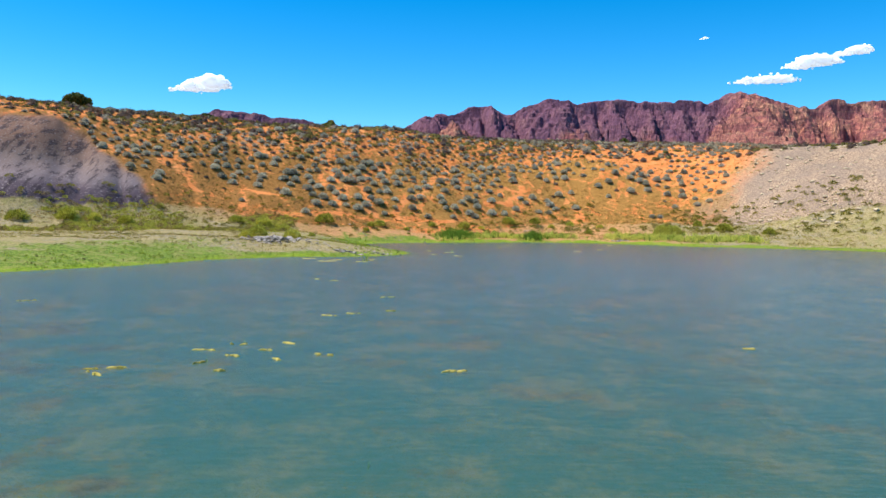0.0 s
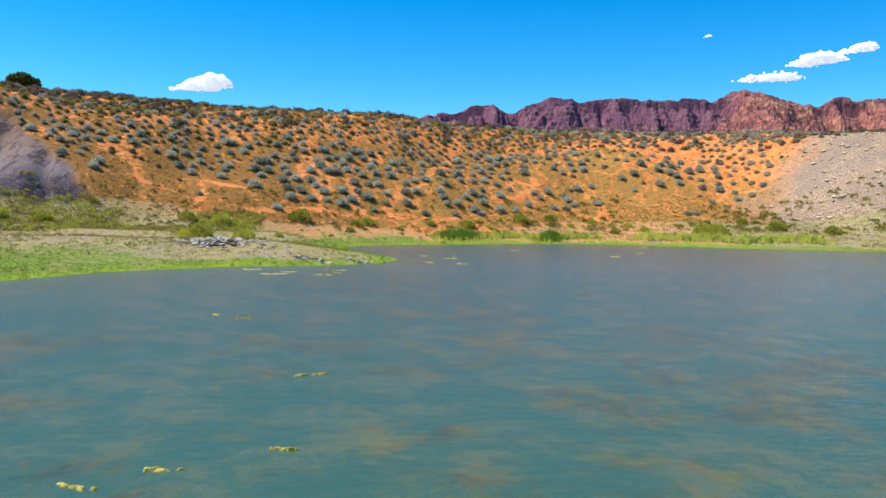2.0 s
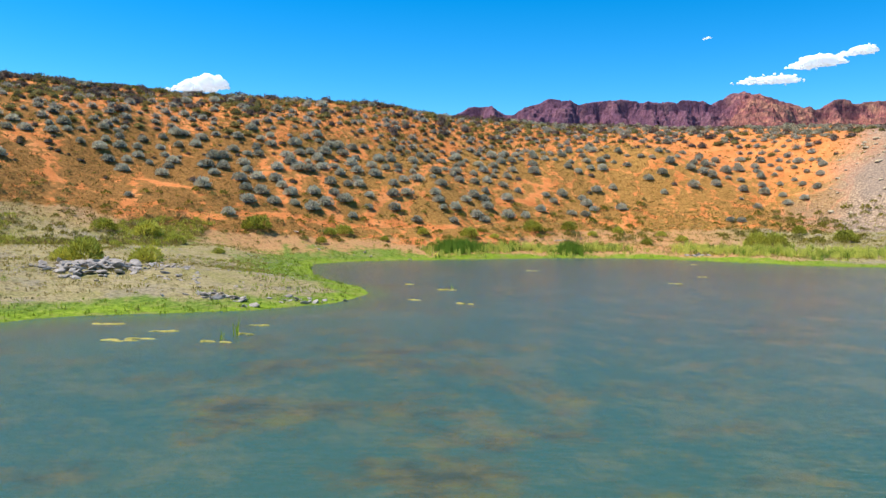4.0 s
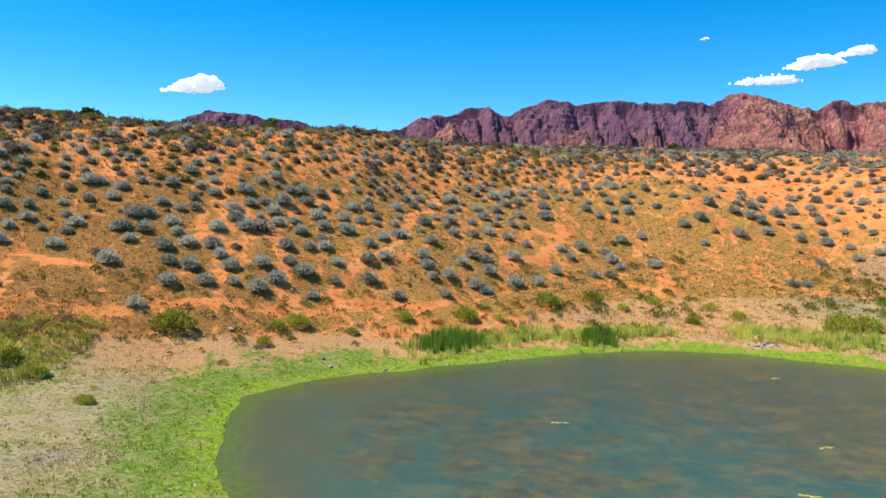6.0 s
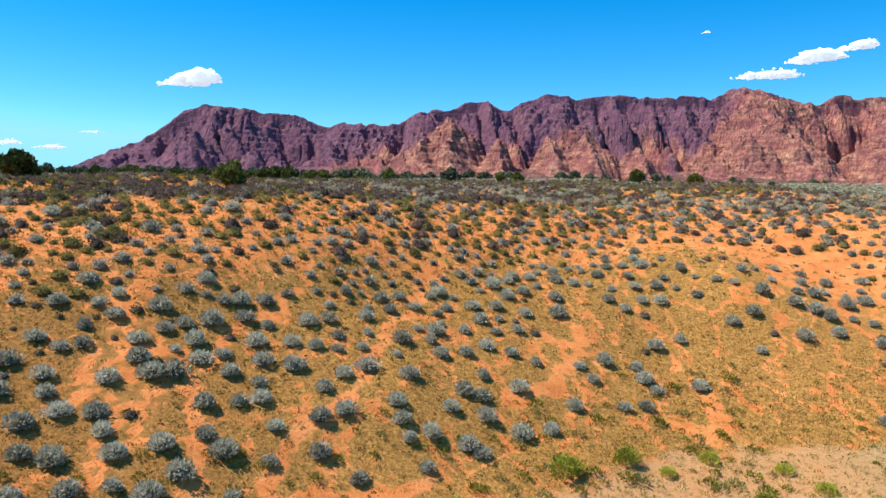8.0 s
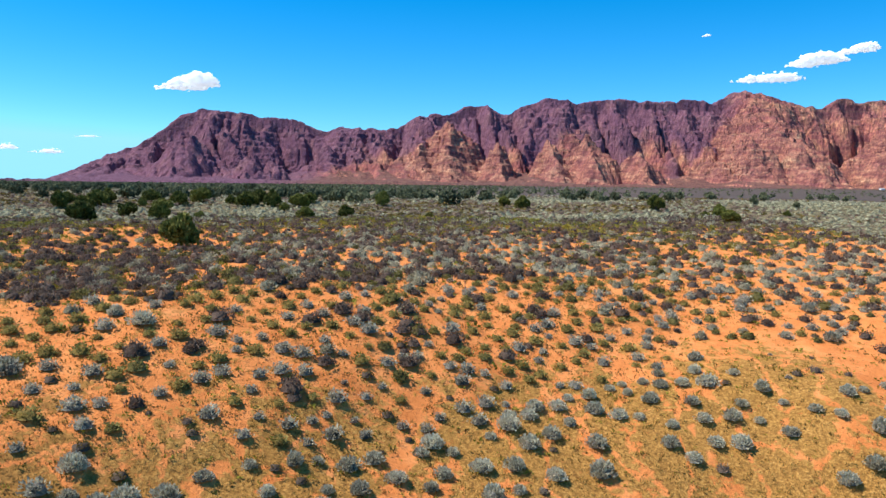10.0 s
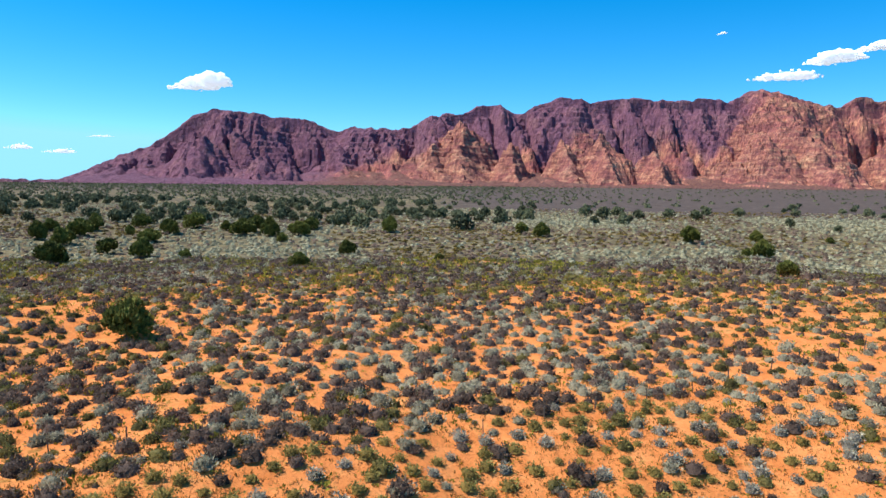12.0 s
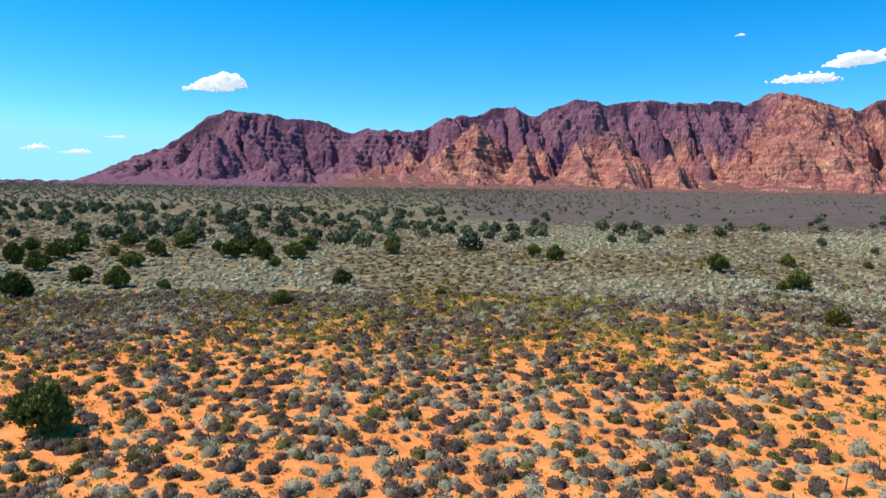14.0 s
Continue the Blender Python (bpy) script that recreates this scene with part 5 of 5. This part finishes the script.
def build_junipers():
    rng = np.random.default_rng(61)
    models = []
    for k in range(8):
        root = new("juniper_tree")
        part("trunk", trunk_mesh(500 + k), root, "shaggy grey-brown trunk with low limbs")
        v, f = juniper_crown(520 + k, 1500 if k < 4 else 170, (0.95, 1.1, 1.0, 0.8)[k % 4], 0.85 if k < 4 else 1.85)
        part("crown", solid("crown", v, f, LIT_JUNIPER if k < 4 else JUNIPER, False), root)
        models.append(root)
    spots = JUNIPERS_RIM + JUNIPERS_WEST + JUNIPERS_EAST
    x, y, r2 = thrown(63, 900, -330, 300, 440, 760)
    dens = 0.8 * step(70, -60, x) * step(440, 470, y) + 0.06
    ok = (np.abs(x) < 90 + (y - 300) * 0.6) & (r2.random(len(x)) < dens * (0.5 + 0.9 * (fbm(x, y, 161, 45, 2) > -0.1)))
    for px, py in zip(x[ok], y[ok]):
        if min((px - q[0]) ** 2 + (py - q[1]) ** 2 for q in spots) > 36 and len(spots) < 292:
            spots.append((px, py, 0))
    used = set()
    for k, (px, py, named) in enumerate(spots):
        slot = k % 4 + (4 if py > 445 else 0)
        r = 0.86 * named if named else rng.uniform(2.0, 3.6)
        m = Matrix.LocRotScale((px, py, float(height(px, py)) - 0.1), Euler((0, 0, rng.uniform(0, 6.28))), None)
        if slot in used:
            ob = copy_thing(models[slot], m)
        else:
            ob = models[slot]
            ob.matrix_basis = m
            used.add(slot)
        ob.scale = (r, r, r * (0.78 if px == -90.5 else rng.uniform(0.95, 1.2)))
        label = "lone dark green juniper on red sand" if py < 330 else "dark green rounded juniper among sagebrush"
        tagged(ob, label, "tree", "junipers on the plain")
    far = []
    for k in range(4):
        far.append(spike_bush(540 + k, 6, True, 1.2, 0.5, 0.3, 0.6, 1.0, 2, 5))
    x, y, r3 = thrown(67, 13000, -1500, 1300, 700, 2700)
    ok = (np.abs(x) < 300 + (y - 300) * 0.58) & (r3.random(len(x)) < 0.85 * step(260, -120, x - 0.1 * (y - 700)) + 0.13)
    x, y = x[ok], y[ok]
    r = r3.uniform(1.8, 3.4, len(x))
    scatter("far_junipers", far, x, y, r, r, JUNIPER, "dark junipers dotting the far plain", "trees", 68, second=JUNIPER)


build_junipers()


# ---- stones ----
def rock_mesh(seed, mat, flat=0.5):
    bm = bmesh.new()
    rng = np.random.default_rng(seed)
    for _ in range(26):
        q = Vector(rng.normal(0, 1, 3)).normalized() * rng.uniform(0.8, 1.05)
        bm.verts.new((max(-0.9, min(1.0, q.x)) * 1.25, q.y * 0.85, max(-0.6, min(0.6, q.z)) * flat))
    hull = bmesh.ops.convex_hull(bm, input=bm.verts)
    bmesh.ops.delete(bm, geom=list({g for g in hull["geom_interior"] + hull["geom_unused"] if isinstance(g, bmesh.types.BMVert)}), context="VERTS")
    bmesh.ops.bevel(bm, geom=list(bm.edges), offset=0.02, segments=1, affect="EDGES")
    me = bpy.data.meshes.new("stone")
    bm.to_mesh(me)
    bm.free()
    me.materials.append(mat)
    return me


def build_stones():
    rng = np.random.default_rng(71)
    grey = [rock_mesh(600 + k, STONE, rng.uniform(0.28, 0.55)) for k in range(7)]
    # the heap on the spit, the slabs at its edge, and the small heap on the far shore
    heaps = [(-21.9, 99.2, 3.6, 3.6, 110, 0.36, "pale grey stone slab in a heap on the spit"), (-18.2, 100.0, 3.0, 1.8, 20, 0.28, "pale grey stone beside the heap on the spit"),
             (-11.8, 92.1, 1.9, 0.8, 34, 0.24, "flat pale stone at the water's edge"), (-7.0, 93.6, 2.2, 0.8, 20, 0.2, "grey stone at the grassy water's edge"),
             (-15.0, 97.0, 6.0, 3.0, 40, 0.15, "small pale stone on the silt spit"), (36.5, 155.2, 1.8, 0.9, 22, 0.35, "pale stone in a small heap by the reeds"),
             (-9.1, 90.8, 0.6, 0.3, 4, 0.3, "dark wet stone at the water's edge"),
             (-10.0, 140.5, 6.0, 2.0, 12, 0.2, "small pale stone on the silt bench")]
    for cx, cy, rx, ry, count, size, label in heaps:
        for _ in range(count):
            x, y = cx + rx * rng.normal(0, 0.5), cy + ry * rng.normal(0, 0.5)
            if shore_distance(x, y) < 0.0:
                y += 1.6
            pile = 0.35 * size * max(0, 1 - math.hypot((x - cx) / rx, (y - cy) / ry)) * (count > 40) * 2.2
            r = size * rng.uniform(0.45, 1.35)
            ob = new("stone", grey[rng.integers(0, 7)])
            ob.matrix_world = Matrix.LocRotScale((x, y, float(height(x, y)) + 0.1 * r + pile), Euler((rng.normal(0, 0.32), rng.normal(0, 0.32), rng.uniform(0, 6.28))), (r, r, r))
            tagged(ob, label, "stone", "stones by the pond")
    # rubble on the east spur and the west mound
    kinds = []
    for k in range(5):
        v, f, _ = spike_bush(640 + k, 0, True, 0.6)
        kinds.append((v, f))
    x, y, r2 = thrown(73, 12000, 55, 130, 110, 225)
    ok = (grey_east(x, y) > 0.4) & (r2.random(len(x)) < 0.3 + 0.6 * (fbm(x, y, 171, 9, 2) > 0))
    x, y = x[ok], y[ok]
    r = 0.10 + 0.95 * r2.random(len(x)) ** 5
    scatter("rubble", kinds, x, y, r, r, PALE_STONE, "tan and grey rubble on the stony spur", "rubble", 74)
    x, y, r2 = thrown(75, 2600, -110, -25, 85, 150)
    ok = (grey_west(x, y) > 0.3) & (r2.random(len(x)) < 0.25)
    x, y = x[ok], y[ok]
    r = 0.08 + 0.35 * r2.random(len(x)) ** 3
    scatter("rubble", kinds, x, y, r, r, STONE, "grey clay lumps on the badland mound", "rubble", 76)
    # gravel on the spit
    x, y, r2 = thrown(77, 9000, -45, -3, 86, 128)
    d = shore_distance(x, y)
    ok = (d > 1.0) & (fbm(x, y, 173, 7, 3) > 0.0) & (r2.random(len(x)) < 0.7)
    x, y = x[ok], y[ok]
    r = 0.04 + 0.14 * r2.random(len(x)) ** 3
    scatter("gravel", kinds, x, y, r, r, STONE, "grey gravel and cobbles on the spit", "gravel", 78, second=STONE)


build_stones()

# ---- bright shrubs on the bench ----
GREENS = [(-21.7, 141.3, 1.9), (-12.0, 147.8, 1.2), (-14.1, 143.1, 0.8), (4.7, 157.5, 1.5), (8.3, 158.8, 0.8), (14.6, 164.6, 1.6), (20.5, 167.4, 1.2), (-1.9, 153.7, 0.9),
          (28.4, 168.9, 1.1), (31.4, 163.2, 0.9), (-20.1, 103.1, 1.25), (-24.8, 104.2, 1.5), (-26.6, 105.0, 1.2), (-30.2, 129.6, 1.8), (-26.4, 127.6, 1.1), (-34.6, 129.1, 1.5), (-20.8, 123.0, 0.6),
          (-13.5, 146.4, 1.0), (-6.7, 148.8, 0.7), (37.1, 164.3, 1.0), (45.4, 157.3, 1.9), (47.4, 155.7, 1.7), (59.4, 159.5, 2.0), (66.0, 153.0, 1.5), (24.0, 166.6, 0.9), (34.8, 167.4, 1.0),
          (56.4, 167.4, 1.2), (-49.0, 118.5, 1.6), (-56.0, 114.5, 1.8), (-61.0, 110.0, 1.7), (-53.0, 116.5, 1.3)]


def build_shrubs():
    rng = np.random.default_rng(81)
    kinds = []
    for k in range(5):
        v, f, _ = spike_bush(700 + k, 1100, False, 1.15, 0.21, 0.036, 0.6)
        kinds.append(solid("leaves", v, f, SHRUB, False))
    stems = []
    for k in range(2):
        v, f = blade_tuft(720 + k, 14, 1.0, 0.3, 0.02)
        stems.append(solid("stems", v, f, BARK, False))
    for k, (x, y, r) in enumerate(GREENS):
        root = new("shrub")
        root.matrix_world = Matrix.LocRotScale((x, y, float(height(x, y)) - 0.03), Euler((0, 0, rng.uniform(0, 6.28))), (r, r, r * rng.uniform(0.8, 1.1)))
        part("leaves", kinds[k % 5], root)
        part("stems", stems[k % 2], root, "thin brown stems")
        tagged(root, "feathery yellow-green shrub on the silt bench", "shrub", "bright shrubs by the pond")


build_shrubs()

# ---- fence along the rim ----
def build_fence():
    rng = np.random.default_rng(91)
    for k in range(26):
        x = -60 + 5.6 * k + rng.normal(0, 0.3)
        y = float(np.interp(x, [-60, -30, 8.4, 21.6, 80], [203, 206, 219.1, 227.8, 262])) + rng.normal(0, 0.3)
        bm = bmesh.new()
        tall, r = rng.uniform(1.15, 1.45), rng.uniform(0.045, 0.075)
        rings = []
        for t in (-0.25, 0.3, 0.75, 0.97, 1.0):
            rr = r * (0.75 if t == 1.0 else rng.uniform(0.9, 1.1))
            rings.append([bm.verts.new((rr * math.cos(w) + 0.04 * t, rr * math.sin(w), t * tall)) for w in np.arange(7) * 2 * math.pi / 7])
        for p, q in zip(rings, rings[1:]):
            for j in range(7):
                bm.faces.new((p[j], p[(j + 1) % 7], q[(j + 1) % 7], q[j]))
        bm.faces.new(rings[-1])
        me = bpy.data.meshes.new("fence_post")
        bm.to_mesh(me)
        bm.free()
        me.materials.append(POST)
        ob = new("fence_post", me)
        ob.matrix_world = pose(x, y, float(height(x, y)), rng.normal(0, 4), rng.normal(0, 4), rng.uniform(0, 360))
        tagged(ob, "thin weathered wooden fence post in red sand", "fence post", "fence posts along the rim")


build_fence()

# ---- weed mats on the water, and driftwood ----
WEEDS = [(-10.2, 22.8), (-9.8, 23.6), (-8.0, 26.9), (-7.1, 28.2), (-6.3, 27.1), (-6.9, 25.9), (-7.5, 24.7), (-6.7, 23.4), (-5.4, 25.5), (-5.2, 28.4), (-3.8, 26.3), (-5.2, 36.6), (-4.1, 37.5),
         (-2.4, 38.7), (-3.1, 45.2), (-9.1, 57.1), (-7.9, 56.0), (-21.9, 40.7), (0.4, 23.8), (11.8, 28.9), (-11.3, 80.2), (-12.2, 79.6), (-8.2, 79.7), (-14.6, 84.0), (-10.8, 82.2), (-7.7, 84.4),
         (-7.7, 81.7), (-0.7, 96.3), (2.1, 94.7), (1.7, 103.3), (-1.5, 107.3), (25.1, 120.1), (30.9, 140.4), (20.0, 112.0), (10.0, 125.0)]
SPRIGS = [(-7.84, 81.4, 0.9), (-8.04, 80.0, 0.6), (-7.1, 28.3, 0.18), (-7.4, 24.8, 0.2), (-1.2, 14.7, 0.12), (1.6, 103.4, 0.5)]


def build_weeds():
    rng = np.random.default_rng(101)
    for k, (x, y) in enumerate(WEEDS):
        ob = new("weed_mat")
        r = rng.uniform(0.2, 0.34) * (1 + 0.9 * (y > 70))
        ob.matrix_world = Matrix.LocRotScale((x, y, 0.0), Euler((0, 0, rng.normal(0, 0.35))), (r, r, 1))
        for _ in range(rng.integers(3, 7)):
            bm = bmesh.new()
            cx, cy, w = rng.normal(0, 0.75), rng.normal(0, 0.16), rng.uniform(0.25, 0.6)
            n, lift = 12, rng.uniform(0.02, 0.05)
            wave = [1 + 0.3 * math.sin(2 * a + cx * 9) + 0.2 * math.sin(3 * a + cy * 30) + rng.normal(0, 0.1) for a in np.arange(n) * 2 * math.pi / n]
            mid = bm.verts.new((cx, cy, lift + 0.02))
            inner, outer = [[bm.verts.new((cx + w * ring * wave[j] * math.cos(j * 2 * math.pi / n), cy + 0.42 * w * ring * wave[j] * math.sin(j * 2 * math.pi / n), z)) for j in range(n)] for ring, z in ((0.6, lift), (1.0, -0.02))]
            for j in range(n):
                i = (j + 1) % n
                bm.faces.new((mid, inner[j], inner[i]))
                bm.faces.new((inner[j], outer[j], outer[i], inner[i]))
            me = bpy.data.meshes.new("frond")
            bm.to_mesh(me)
            bm.free()
            me.materials.append(ALGAE)
            part("frond", me, ob)
        tagged(ob, "pale yellow-green weed mat floating on the pond", "water weed", "weed mats on the pond")
    for k, (x, y, tall) in enumerate(SPRIGS):
        v, f = blade_tuft(740 + k, 9, 1.0, 0.22, 0.035)
        ob = new("water_sprig", solid("water_sprig", v, f, LUSH, False))
        ob.matrix_world = Matrix.LocRotScale((x, y, -0.05), Euler((0, 0, k)), (tall * 0.8, tall * 0.8, tall + 0.05))
        tagged(ob, "upright green water plant rising from the pond", "water weed", "water plants in the pond")


build_weeds()


def build_driftwood(x, y, turn, length):
    rng = np.random.default_rng(int(abs(x * 10)))
    root = new("driftwood")
    root.matrix_world = pose(x, y, float(height(x, y)) + 0.12, 0, 0, turn)
    for k in range(6):
        cu = bpy.data.curves.new("branch", "CURVE")
        cu.dimensions, cu.bevel_depth, cu.bevel_resolution, cu.resolution_u = "3D", 0.045 if k else 0.08, 1, 3
        sp = cu.splines.new("BEZIER")
        sp.bezier_points.add(3)
        a = rng.normal(0, 0.5)
        for j, b in enumerate(sp.bezier_points):
            t = j / 3 * length * (1.0 if not k else rng.uniform(0.4, 0.8))
            b.co = (t * math.cos(a), t * math.sin(a) + rng.normal(0, 0.08), 0.1 + rng.uniform(0, 0.35) * j / 3)
            b.handle_left_type = b.handle_right_type = "AUTO"
            b.radius = 1 - 0.25 * j
        cu.materials.append(DRIFT)
        ob = new("branch", cu)
        ob.parent = root
    tagged(root, "bleached dead branches lying on the sand bench", "driftwood")


build_driftwood(17.5, 162.0, -25, 2.2)
build_driftwood(-17.0, 143.5, 120, 3.0)


# ---- a white house far off at the foot of the mountains ----
def build_house(x, y):
    z = float(height(x, y))
    root = new("house")
    root.matrix_world = pose(x, y, z - 0.5, 0, 0, 20)
    white, roofing = stone_material("white_plaster", (0.70, 0.68, 0.64), (0.82, 0.80, 0.77)), stone_material("pale_roofing", (0.42, 0.38, 0.35), (0.55, 0.50, 0.46))
    bm = bmesh.new()
    bmesh.ops.create_cube(bm, size=1.0)
    bmesh.ops.scale(bm, vec=(17, 9, 4.5), verts=bm.verts)
    bmesh.ops.translate(bm, vec=(0, 0, 2.25), verts=bm.verts)
    me = bpy.data.meshes.new("wall")
    bm.to_mesh(me)
    bm.free()
    me.materials.append(white)
    part("wall", me, root)
    bm = bmesh.new()
    ridge = [bm.verts.new(v) for v in ((-9, -5.2, 4.4), (9, -5.2, 4.4), (9, 5.2, 4.4), (-9, 5.2, 4.4), (-9, 0, 6.8), (9, 0, 6.8))]
    for f in ((0, 1, 5, 4), (2, 3, 4, 5), (0, 4, 3), (1, 2, 5), (3, 2, 1, 0)):
        bm.faces.new([ridge[k] for k in f])
    me = bpy.data.meshes.new("roof")
    bm.to_mesh(me)
    bm.free()
    me.materials.append(roofing)
    part("roof", me, root, "pale pitched roof")
    tagged(root, "small white house below the red cliffs", "house")


build_house(1478, 2650)
